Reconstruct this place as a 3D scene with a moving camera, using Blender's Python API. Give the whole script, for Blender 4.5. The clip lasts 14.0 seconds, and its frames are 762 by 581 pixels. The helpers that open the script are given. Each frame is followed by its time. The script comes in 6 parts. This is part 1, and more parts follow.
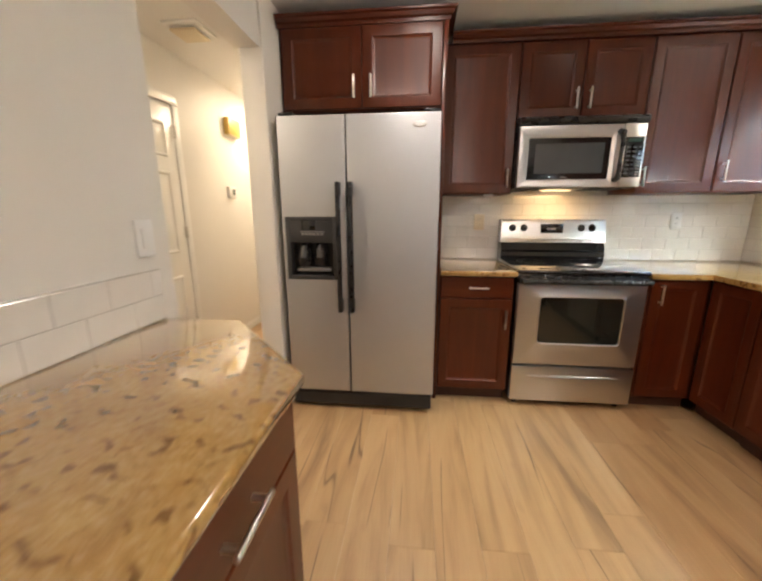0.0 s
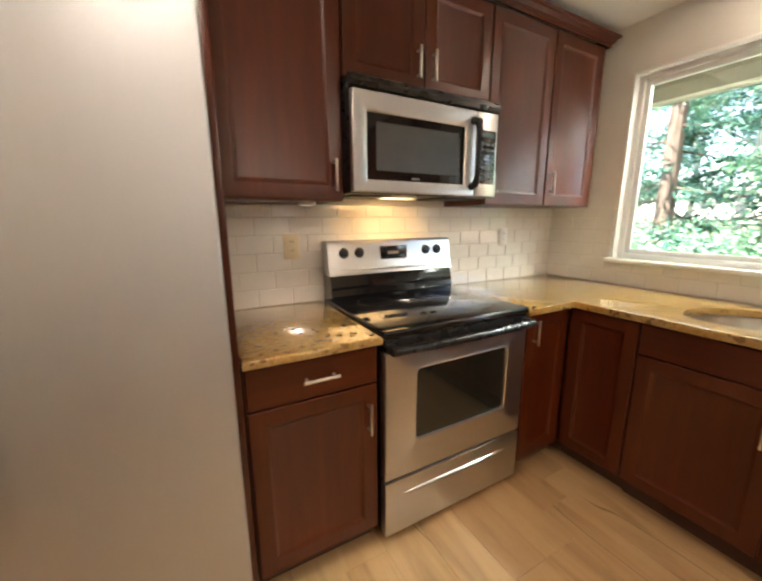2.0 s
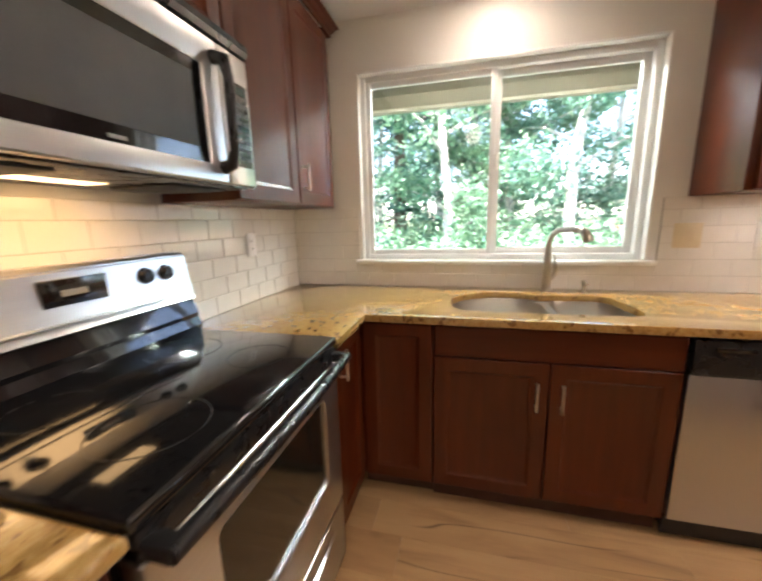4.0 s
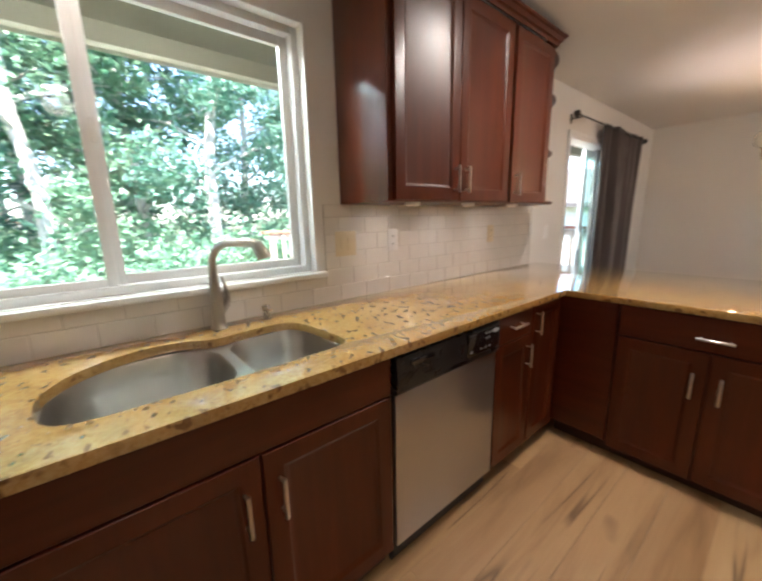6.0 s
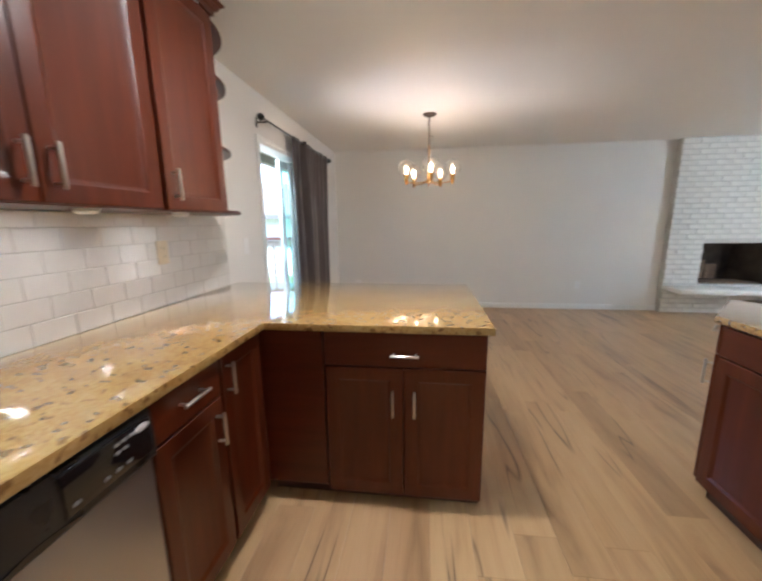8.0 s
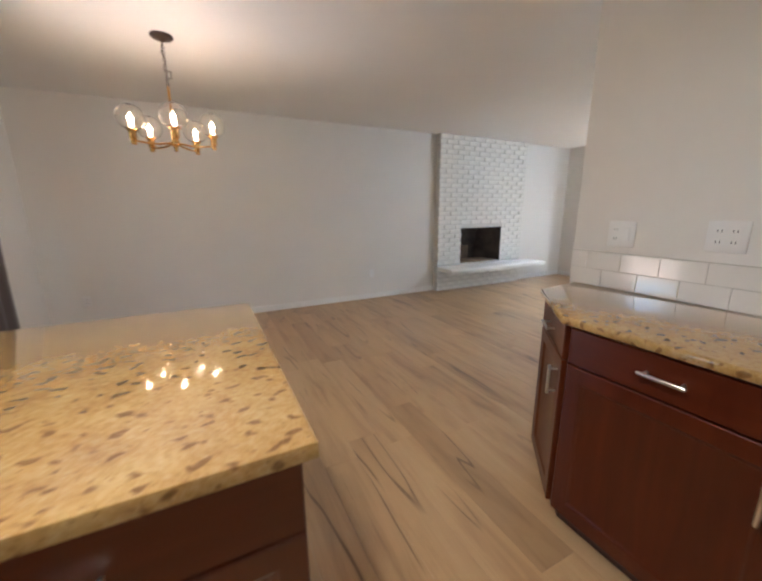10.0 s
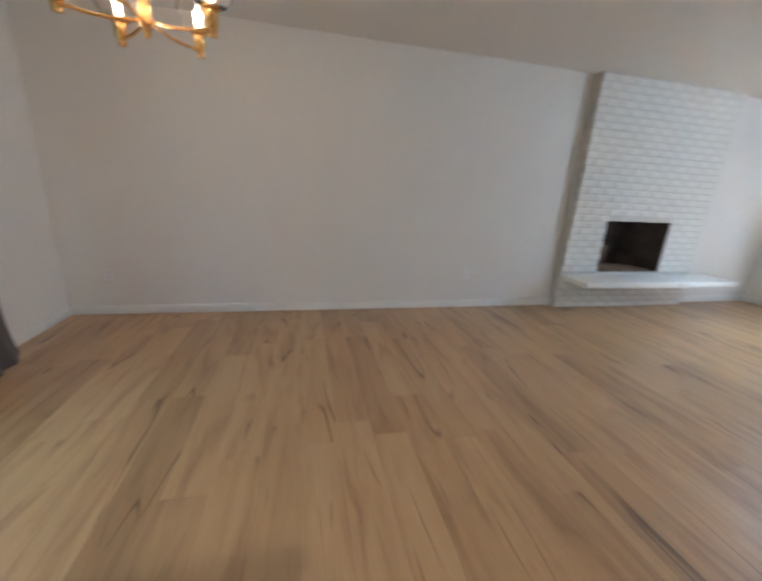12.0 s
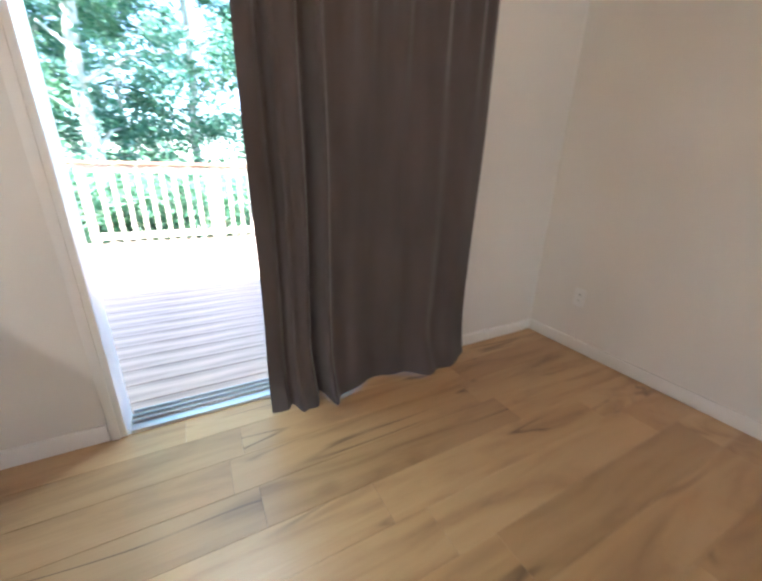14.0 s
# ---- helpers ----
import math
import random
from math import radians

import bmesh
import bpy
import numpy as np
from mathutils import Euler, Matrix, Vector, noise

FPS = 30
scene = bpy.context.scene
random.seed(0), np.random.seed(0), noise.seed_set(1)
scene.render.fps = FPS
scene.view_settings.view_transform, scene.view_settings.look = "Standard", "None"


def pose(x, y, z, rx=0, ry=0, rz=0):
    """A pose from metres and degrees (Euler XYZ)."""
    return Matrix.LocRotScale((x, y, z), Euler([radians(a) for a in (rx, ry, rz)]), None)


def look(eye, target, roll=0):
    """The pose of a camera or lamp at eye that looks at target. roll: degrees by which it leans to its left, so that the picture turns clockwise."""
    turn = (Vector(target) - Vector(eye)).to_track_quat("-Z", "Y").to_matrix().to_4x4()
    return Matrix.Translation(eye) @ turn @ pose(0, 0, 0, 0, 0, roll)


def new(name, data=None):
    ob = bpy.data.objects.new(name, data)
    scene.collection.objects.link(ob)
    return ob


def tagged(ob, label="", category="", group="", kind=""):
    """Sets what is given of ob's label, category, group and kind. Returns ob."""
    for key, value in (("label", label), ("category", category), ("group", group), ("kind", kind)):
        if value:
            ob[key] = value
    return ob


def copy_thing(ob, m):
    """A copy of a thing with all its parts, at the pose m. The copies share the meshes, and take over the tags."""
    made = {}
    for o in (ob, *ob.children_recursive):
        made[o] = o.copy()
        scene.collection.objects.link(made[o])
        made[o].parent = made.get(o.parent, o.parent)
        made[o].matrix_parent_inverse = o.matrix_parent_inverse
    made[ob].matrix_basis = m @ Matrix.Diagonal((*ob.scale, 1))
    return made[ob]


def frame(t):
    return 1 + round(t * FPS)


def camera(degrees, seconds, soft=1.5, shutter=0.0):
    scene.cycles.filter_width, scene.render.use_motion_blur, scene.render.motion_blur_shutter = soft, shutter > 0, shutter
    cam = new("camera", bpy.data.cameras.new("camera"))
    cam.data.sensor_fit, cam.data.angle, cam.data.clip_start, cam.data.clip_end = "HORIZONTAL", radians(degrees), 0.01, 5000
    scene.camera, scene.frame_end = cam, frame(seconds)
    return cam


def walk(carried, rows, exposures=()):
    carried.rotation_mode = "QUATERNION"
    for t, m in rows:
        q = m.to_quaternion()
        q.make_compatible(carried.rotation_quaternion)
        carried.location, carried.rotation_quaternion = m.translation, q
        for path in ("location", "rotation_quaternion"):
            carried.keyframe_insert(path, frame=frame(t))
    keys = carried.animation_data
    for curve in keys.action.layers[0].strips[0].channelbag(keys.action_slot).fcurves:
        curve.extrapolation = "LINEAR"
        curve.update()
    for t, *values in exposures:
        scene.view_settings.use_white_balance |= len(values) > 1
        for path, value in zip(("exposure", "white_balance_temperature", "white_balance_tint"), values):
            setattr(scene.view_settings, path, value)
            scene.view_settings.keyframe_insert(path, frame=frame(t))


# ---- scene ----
cam = camera(95.7, 14.0, 2.4, 0.4)
PATH = [
    (0, (1.095, 1.044, 1.283), (0.896, 2.984, 0.84), -0.1),
    (0.5, (1.056, 1.363, 1.322), (1.087, 3.324, 0.93), -0.0),
    (1, (1.11, 1.675, 1.336), (1.414, 3.616, 0.961), -0.0),
    (1.5, (1.15, 1.95, 1.344), (1.766, 3.814, 0.963), -0.2),
    (2, (1.159, 2.205, 1.329), (2.096, 3.925, 0.928), -0.2),
    (2.2, (1.186, 2.287, 1.316), (2.247, 3.932, 0.906), -0.1),
    (4.3, (1.54, 2.826, 1.319), (3.494, 3.012, 0.933), -0.8),
    (4.5, (1.63, 2.83, 1.3), (3.593, 2.809, 0.92), -0.2),
    (5, (1.853, 2.752, 1.314), (3.762, 2.295, 0.928), -0.8),
    (5.5, (1.969, 2.709, 1.316), (3.726, 1.836, 0.929), -1.2),
    (6, (2.05, 2.716, 1.332), (3.56, 1.47, 0.923), -1.3),
    (6.5, (2.078, 2.686, 1.326), (3.298, 1.157, 0.911), -1.4),
    (7, (2.097, 2.574, 1.313), (3.008, 0.841, 0.906), -1.3),
    (7.5, (2.14, 2.324, 1.329), (2.716, 0.449, 0.94), -0.9),
    (8, (2.14, 2.122, 1.343), (2.385, 0.174, 0.962), -0.7),
    (8.5, (2.167, 1.894, 1.353), (2.067, -0.067, 0.97), -0.7),
    (9, (2.147, 1.702, 1.336), (1.733, -0.214, 0.941), -1.0),
    (9.2, (2.139, 1.61, 1.323), (1.604, -0.275, 0.921), -1.1),
    (11.3, (1.591, 0.488, 1.269), (0.551, -1.145, 0.77), 1.1),
    (11.5, (1.559, 0.339, 1.248), (0.605, -1.345, 0.743), 2.2),
    (12, (1.54, -0.051, 1.234), (1.098, -1.916, 0.662), 3.3),
    (12.5, (1.576, -0.415, 1.218), (1.841, -2.278, 0.541), 3.9),
    (13, (1.661, -0.711, 1.185), (2.544, -2.343, 0.439), 3.2),
    (13.5, (1.784, -1.0, 1.152), (3.146, -2.28, 0.441), 1.4),
    (14, (1.932, -1.236, 1.158), (3.589, -2.131, 0.484), 1.5),
]
walk(cam, [(t, look(eye, target, roll)) for t, eye, target, roll in PATH], [(0.0, 3.35, 6200, 13), (1.0, 3.5, 6250, 14), (1.5, 3.5, 6500, 14), (2.0, 3.35, 6900, 14), (4.5, 3.15, 6400, 19), (5.5, 2.85, 6150, 17), (6.5, 2.95, 6150, 13), (7.0, 3.15, 6100, 10), (8.0, 3.2, 5300, 9), (9.0, 3.15, 5500, 10), (11.5, 2.9, 5450, 12), (12.0, 2.95, 5200, 9), (12.5, 3.45, 4700, 4), (14.0, 3.2, 5650, 11)])

# ---- world, sun, lamps ----
world = bpy.data.worlds.new("sky")
scene.world = world
world.use_nodes = True
wn = world.node_tree.nodes
sky = wn.new("ShaderNodeTexSky")
sky.sky_type, sky.sun_disc = "NISHITA", False
sky.sun_elevation, sky.sun_rotation = radians(57), radians(-73)
wn["Background"].inputs["Strength"].default_value = 0.15
world.node_tree.links.new(sky.outputs[0], wn["Background"].inputs["Color"])


def lamp(name, kind, m, energy, colour, **more):
    data = bpy.data.lights.new(name, kind)
    data.energy, data.color = energy, colour
    for key, value in more.items():
        if key == "size":
            data.shape, data.size, data.size_y = "RECTANGLE", value[0], value[1]
        if key == "radius":
            data.shadow_soft_size = value
        if key == "angle":
            data.angle = radians(value)
        if key == "spread":
            data.spread = radians(value)
    ob = new(name, data)
    ob.matrix_world = m
    return ob


lamp("sun", "SUN", look((-8.0, 2.45, 13.0), (0, 0, 0)), 5.0, (1.0, 0.95, 0.86), angle=0.5)
# daylight in the openings
lamp("window_daylight_kitchen", "AREA", look((3.97, 2.66, 2.30), (2.7, 2.6, 1.0)), 5, (0.84, 1.0, 0.92), size=(1.5, 0.10))
lamp("door_daylight", "AREA", look((3.76, -1.10, 2.13), (2.8, -1.2, 1.0)), 3.4, (0.80, 1.0, 0.97), size=(0.5, 0.10))
# light thrown up by the sunlit deck
lamp("door_deck_bounce", "AREA", look((3.64, -1.16, 0.06), (2.24, -1.30, 2.06)), 0.36, (1.0, 0.88, 0.84), size=(0.6, 0.10), spread=46)
lamp("window_daylight_living", "AREA", look((-4.68, -1.2, 2.24), (-2.2, -2.1, 1.9)), 40, (0.82, 0.93, 1.0), size=(1.8, 0.12))


# ---- materials ----
def material(name):
    m = bpy.data.materials.new(name)
    m.use_nodes = True
    nt = m.node_tree
    return m, nt, nt.nodes["Principled BSDF"]


def node(nt, kind, **values):
    n = nt.nodes.new(kind)
    for key, value in values.items():
        n.inputs[key.replace("_", " ")].default_value = value
    return n


def ramp(nt, fac, stops):
    r = nt.nodes.new("ShaderNodeValToRGB")
    els = r.color_ramp.elements
    while len(els) < len(stops):
        els.new(0.5)
    for e, (p, c) in zip(els, stops):
        e.position, e.color = p, (*c, 1)
    nt.links.new(fac, r.inputs[0])
    return r.outputs[0]


def mixed(nt, fac, a, b, blend="MIX"):
    m = nt.nodes.new("ShaderNodeMix")
    m.data_type, m.blend_type = "RGBA", blend
    for sock, v in ((m.inputs["Factor"], fac), (m.inputs["A"], a), (m.inputs["B"], b)):
        if isinstance(v, (int, float)):
            sock.default_value = v
        elif isinstance(v, tuple):
            sock.default_value = (*v, 1)
        else:
            nt.links.new(v, sock)
    return m.outputs["Result"]


def coords(nt, scale=(1, 1, 1), by_object=False, rot=(0, 0, 0)):
    """Object coordinates, scaled; by_object shifts each object's grain by its random number."""
    tc = nt.nodes.new("ShaderNodeTexCoord")
    mp = nt.nodes.new("ShaderNodeMapping")
    mp.inputs["Scale"].default_value = scale
    mp.inputs["Rotation"].default_value = [radians(a) for a in rot]
    nt.links.new(tc.outputs["Object"], mp.inputs["Vector"])
    if by_object:
        oi = nt.nodes.new("ShaderNodeObjectInfo")
        mul = nt.nodes.new("ShaderNodeMath")
        mul.operation, mul.inputs[1].default_value = "MULTIPLY", 40.0
        nt.links.new(oi.outputs["Random"], mul.inputs[0])
        nt.links.new(mul.outputs[0], mp.inputs["Location"])
    return mp.outputs[0]


def noisy(nt, vec, scale, detail=4, rough=0.55, distortion=0.0):
    n = nt.nodes.new("ShaderNodeTexNoise")
    n.inputs["Scale"].default_value, n.inputs["Detail"].default_value = scale, detail
    n.inputs["Roughness"].default_value, n.inputs["Distortion"].default_value = rough, distortion
    nt.links.new(vec, n.inputs["Vector"])
    return n.outputs["Fac"]


def bumped(nt, b, height, strength, distance=0.002):
    n = nt.nodes.new("ShaderNodeBump")
    n.inputs["Strength"].default_value, n.inputs["Distance"].default_value = strength, distance
    nt.links.new(height, n.inputs["Height"])
    nt.links.new(n.outputs[0], b.inputs["Normal"])


def plain(name, colour, rough=0.5, metal=0.0, vary=0.12, scale=6.0, bump=0.0, bump_scale=200.0, coat=0.0, stretch=(1, 1, 1), spec=0.5):
    m, nt, b = material(name)
    vec = coords(nt, stretch)
    f = noisy(nt, vec, scale)
    dark = tuple(c * (1 - vary) for c in colour)
    light = tuple(min(1, c * (1 + vary)) for c in colour)
    nt.links.new(ramp(nt, f, [(0.3, dark), (0.7, light)]), b.inputs["Base Color"])
    fr = noisy(nt, vec, scale * 3.1)
    mr = nt.nodes.new("ShaderNodeMapRange")
    mr.inputs["To Min"].default_value, mr.inputs["To Max"].default_value = max(0.02, rough * 0.8), min(1, rough * 1.2)
    nt.links.new(fr, mr.inputs["Value"])
    nt.links.new(mr.outputs[0], b.inputs["Roughness"])
    b.inputs["Metallic"].default_value = metal
    b.inputs["Coat Weight"].default_value, b.inputs["Coat Roughness"].default_value = coat, 0.12
    b.inputs["Specular IOR Level"].default_value = spec
    if bump:
        bumped(nt, b, noisy(nt, vec, bump_scale, 3), bump)
    return m


def cherry_wood(name, along):
    """Red-brown stained cherry under satin lacquer, grain along z or x."""
    m, nt, b = material(name)
    s = {"z": (9, 9, 0.7), "x": (0.7, 9, 9), "y": (9, 0.7, 9)}[along]
    vec = coords(nt, s, True)
    g = noisy(nt, vec, 2.2, 6, 0.6, 0.6)
    big = noisy(nt, coords(nt, (1, 1, 1), True), 1.7, 3)
    c = ramp(nt, g, [(0.25, (0.052, 0.0080, 0.0016)), (0.55, (0.082, 0.0138, 0.0028)), (0.8, (0.110, 0.0205, 0.0042))])
    c = mixed(nt, 0.35, c, ramp(nt, big, [(0.3, (0.050, 0.0080, 0.0016)), (0.7, (0.108, 0.0200, 0.0042))]))
    nt.links.new(c, b.inputs["Base Color"])
    b.inputs["Roughness"].default_value = 0.38
    b.inputs["Coat Weight"].default_value, b.inputs["Coat Roughness"].default_value = 0.55, 0.27
    b.inputs["Coat IOR"].default_value = 1.5
    b.inputs["Specular IOR Level"].default_value = 0.15
    bumped(nt, b, g, 0.05)
    return m


def granite_stone():
    m, nt, b = material("granite")
    v = coords(nt, (1, 1, 1), False, (0, 0, 38))
    vs = coords(nt, (0.80, 1.20, 1.0), False, (0, 0, 38))
    cloud = noisy(nt, v, 9, 5, 0.65, 0.4)
    c = ramp(nt, cloud, [(0.25, (0.26, 0.130, 0.030)), (0.45, (0.39, 0.222, 0.058)), (0.62, (0.47, 0.300, 0.092)), (0.8, (0.56, 0.40, 0.165))])
    fine = noisy(nt, v, 70, 4, 0.7)
    c = mixed(nt, 0.45, c, ramp(nt, fine, [(0.3, (0.20, 0.100, 0.030)), (0.5, (0.39, 0.23, 0.080)), (0.72, (0.54, 0.39, 0.20))]))
    # brown flecks one to four centimetres long
    spot = noisy(nt, vs, 36, 1, 0.35, 0.15)
    mask = ramp(nt, spot, [(0.605, (0, 0, 0)), (0.69, (0.8, 0.8, 0.8))])
    c = mixed(nt, mask, c, ramp(nt, fine, [(0.3, (0.095, 0.040, 0.011)), (0.7, (0.19, 0.088, 0.025))]))
    spot2 = noisy(nt, vs, 75, 1, 0.5, 0.2)
    mask2 = ramp(nt, spot2, [(0.67, (0, 0, 0)), (0.75, (0.5, 0.5, 0.5))])
    c = mixed(nt, mask2, c, (0.13, 0.060, 0.018))
    nt.links.new(c, b.inputs["Base Color"])
    b.inputs["Roughness"].default_value = 0.11
    b.inputs["Coat Weight"].default_value, b.inputs["Coat Roughness"].default_value = 1.0, 0.03
    b.inputs["Coat IOR"].default_value = 1.58
    return m


def oak_plank():
    """Pale oak-look planks: every board has its own tone, long grain, dark cracks and knots."""
    m, nt, b = material("oak_plank")
    vec = coords(nt, (4.2, 0.55, 1), True)
    grain = noisy(nt, vec, 2.0, 5, 0.55, 0.8)
    fine = noisy(nt, coords(nt, (60, 1.6, 1), True), 3.0, 4, 0.6)
    tone = nt.nodes.new("ShaderNodeObjectInfo").outputs["Random"]
    c = ramp(nt, grain, [(0.25, (0.235, 0.130, 0.058)), (0.36, (0.390, 0.230, 0.102)), (0.50, (0.510, 0.318, 0.148)), (0.76, (0.58, 0.38, 0.195))])
    c = mixed(nt, 0.14, c, ramp(nt, fine, [(0.3, (0.30, 0.18, 0.09)), (0.7, (0.58, 0.41, 0.26))]))
    c = mixed(nt, 1.0, c, ramp(nt, tone, [(0.0, (0.74, 0.71, 0.68)), (0.3, (0.94, 0.93, 0.90)), (0.7, (1.0, 1.0, 1.0)), (1.0, (0.80, 0.75, 0.70))]), "MULTIPLY")
    # long dark cracks
    path = noisy(nt, coords(nt, (5.0, 0.42, 1), True), 1.0, 2, 0.4, 0.2)
    line = ramp(nt, path, [(0.490, (0, 0, 0)), (0.499, (1, 1, 1)), (0.501, (1, 1, 1)), (0.510, (0, 0, 0))])
    gate = ramp(nt, noisy(nt, coords(nt, (3, 1.1, 1), True), 1.3, 2), [(0.50, (0, 0, 0)), (0.60, (0.85, 0.85, 0.85))])
    crack = mixed(nt, 1.0, line, gate, "MULTIPLY")
    c = mixed(nt, crack, c, (0.10, 0.050, 0.023))
    knot = noisy(nt, coords(nt, (5, 2.2, 1), True), 1.5, 1)
    c = mixed(nt, ramp(nt, knot, [(0.72, (0, 0, 0)), (0.82, (0.4, 0.4, 0.4))]), c, (0.12, 0.060, 0.028))
    nt.links.new(c, b.inputs["Base Color"])
    b.inputs["Roughness"].default_value = 0.40
    b.inputs["Coat Weight"].default_value, b.inputs["Coat Roughness"].default_value = 0.5, 0.30
    bumped(nt, b, fine, 0.06)
    return m


def brushed_steel(name, colour, rough, along="x"):
    m, nt, b = material(name)
    s = {"x": (1.2, 60, 90), "z": (90, 60, 1.2), "y": (60, 1.2, 90)}[along]
    f = noisy(nt, coords(nt, s), 6, 3)
    nt.links.new(ramp(nt, f, [(0.3, tuple(c * 0.93 for c in colour)), (0.7, colour)]), b.inputs["Base Color"])
    mr = nt.nodes.new("ShaderNodeMapRange")
    mr.inputs["To Min"].default_value, mr.inputs["To Max"].default_value = rough * 0.85, rough * 1.2
    nt.links.new(f, mr.inputs["Value"])
    nt.links.new(mr.outputs[0], b.inputs["Roughness"])
    b.inputs["Metallic"].default_value = 1.0
    bumped(nt, b, f, 0.02)
    return m


def clear_glass(name, tint=(1, 1, 1)):
    m, nt, b = material(name)
    b.inputs["Base Color"].default_value = (*tint, 1)
    b.inputs["Roughness"].default_value = 0.0
    b.inputs["Transmission Weight"].default_value = 1.0
    b.inputs["IOR"].default_value = 1.45
    return m


def glow(name, colour, strength):
    m, nt, b = material(name)
    b.inputs["Base Color"].default_value = (*colour, 1)
    b.inputs["Emission Color"].default_value = (*colour, 1)
    b.inputs["Emission Strength"].default_value = strength
    return m


def leafy(name, dark, light, thin=0.35):
    m, nt, b = material(name)
    g = nt.nodes.new("ShaderNodeNewGeometry")
    c = ramp(nt, g.outputs["Random Per Island"], [(0.0, dark), (0.5, tuple((a + d) / 2 for a, d in zip(dark, light))), (1.0, light)])
    nt.links.new(c, b.inputs["Base Color"])
    b.inputs["Roughness"].default_value = 0.45
    tr = nt.nodes.new("ShaderNodeBsdfTranslucent")
    nt.links.new(c, tr.inputs["Color"])
    mx = nt.nodes.new("ShaderNodeMixShader")
    mx.inputs[0].default_value = thin
    out = nt.nodes["Material Output"]
    nt.links.new(b.outputs[0], mx.inputs[1])
    nt.links.new(tr.outputs[0], mx.inputs[2])
    nt.links.new(mx.outputs[0], out.inputs["Surface"])
    return m


def wall_paint(name, colour):
    m, nt, b = material(name)
    v = coords(nt)
    big = noisy(nt, v, 0.9, 3)
    nt.links.new(ramp(nt, big, [(0.3, tuple(c * 0.97 for c in colour)), (0.7, colour)]), b.inputs["Base Color"])
    b.inputs["Roughness"].default_value = 0.55
    bumped(nt, b, noisy(nt, v, 55, 4, 0.6), 0.12, 0.003)
    return m


M_WALL = wall_paint("wall_paint", (0.76, 0.735, 0.69))
M_CEIL = wall_paint("ceiling_paint", (0.80, 0.785, 0.755))
M_TRIM = plain("white_trim_paint", (0.80, 0.79, 0.76), 0.35, vary=0.03, scale=3, bump=0.03, bump_scale=60)
M_DOOR = plain("white_door_paint", (0.78, 0.77, 0.73), 0.32, vary=0.03, scale=3, bump=0.05, bump_scale=40, stretch=(4, 4, 0.5))
M_VINYL = plain("white_vinyl", (0.80, 0.80, 0.79), 0.35, vary=0.03)
M_WOOD = cherry_wood("cherry_upright", "z")
M_WOODX = cherry_wood("cherry_level", "x")
M_TOE = plain("dark_toe_board", (0.06, 0.02, 0.012), 0.5)
M_GRANITE = granite_stone()
M_OAK = oak_plank()
M_STEEL = brushed_steel("fridge_steel", (0.55, 0.565, 0.595), 0.55, "z")
M_STEELX = brushed_steel("range_steel", (0.60, 0.595, 0.59), 0.30, "x")
M_DWSTEEL = brushed_steel("dishwasher_steel", (0.56, 0.56, 0.56), 0.36, "y")
M_SINK = plain("sink_steel", (0.50, 0.48, 0.45), 0.30, metal=1.0, vary=0.06, scale=5)
M_NICKEL = brushed_steel("brushed_nickel", (0.66, 0.63, 0.58), 0.28, "z")
M_FAUCET = brushed_steel("faucet_nickel", (0.50, 0.46, 0.40), 0.30, "z")
M_BLACK = plain("black_plastic", (0.012, 0.012, 0.013), 0.28, vary=0.2)
M_BLACKMATT = plain("black_matt", (0.016, 0.016, 0.017), 0.55, vary=0.2)
M_GLOSSBLACK = plain("black_glass", (0.008, 0.008, 0.009), 0.05, vary=0.1, coat=0.5)
M_OVENGLASS = plain("oven_glass", (0.012, 0.013, 0.010), 0.04, vary=0.1, coat=0.6)
M_GREY = plain("grey_plastic", (0.25, 0.25, 0.25), 0.4)
M_KEY = plain("dim_key_print", (0.065, 0.066, 0.072), 0.3)
M_SILVER = plain("silver_badge", (0.72, 0.72, 0.73), 0.25, metal=0.25, vary=0.05)
M_CHARCOAL = plain("charcoal_plastic", (0.040, 0.041, 0.044), 0.30, vary=0.15)
M_CHROME = plain("chrome", (0.62, 0.60, 0.57), 0.12, metal=1.0, vary=0.05)
M_TILE = plain("white_glazed_tile", (0.78, 0.75, 0.70), 0.09, vary=0.03, scale=9, bump=0.015, bump_scale=14, coat=1.0)
M_GROUT = plain("grout", (0.50, 0.475, 0.42), 0.8, vary=0.08, scale=40)
M_IVORY = plain("ivory_plate", (0.66, 0.56, 0.38), 0.35, vary=0.03)
M_WHITEPL = plain("white_plate", (0.80, 0.79, 0.77), 0.3, vary=0.02)
M_SLOT = plain("dark_slot", (0.02, 0.02, 0.02), 0.6)
M_GLASS = clear_glass("window_glass")
M_TINT = clear_glass("tinted_door_glass", (0.62, 0.93, 0.88))
M_GLOBE = clear_glass("globe_glass", (1.0, 0.98, 0.95))
M_BRASS = plain("polished_brass", (0.72, 0.42, 0.14), 0.2, metal=1.0, vary=0.08)
M_BRONZE = plain("aged_bronze", (0.07, 0.05, 0.04), 0.4, metal=0.8)
M_BULB = glow("lit_bulb", (1.0, 0.74, 0.46), 3.0)
M_DIFFUSER = glow("lamp_diffuser", (1.0, 0.86, 0.70), 7.0)
M_PUCK = glow("puck_lens", (1.0, 0.90, 0.78), 0.03)
M_HOODLAMP = glow("hood_bulb", (1.0, 0.66, 0.30), 0.5)
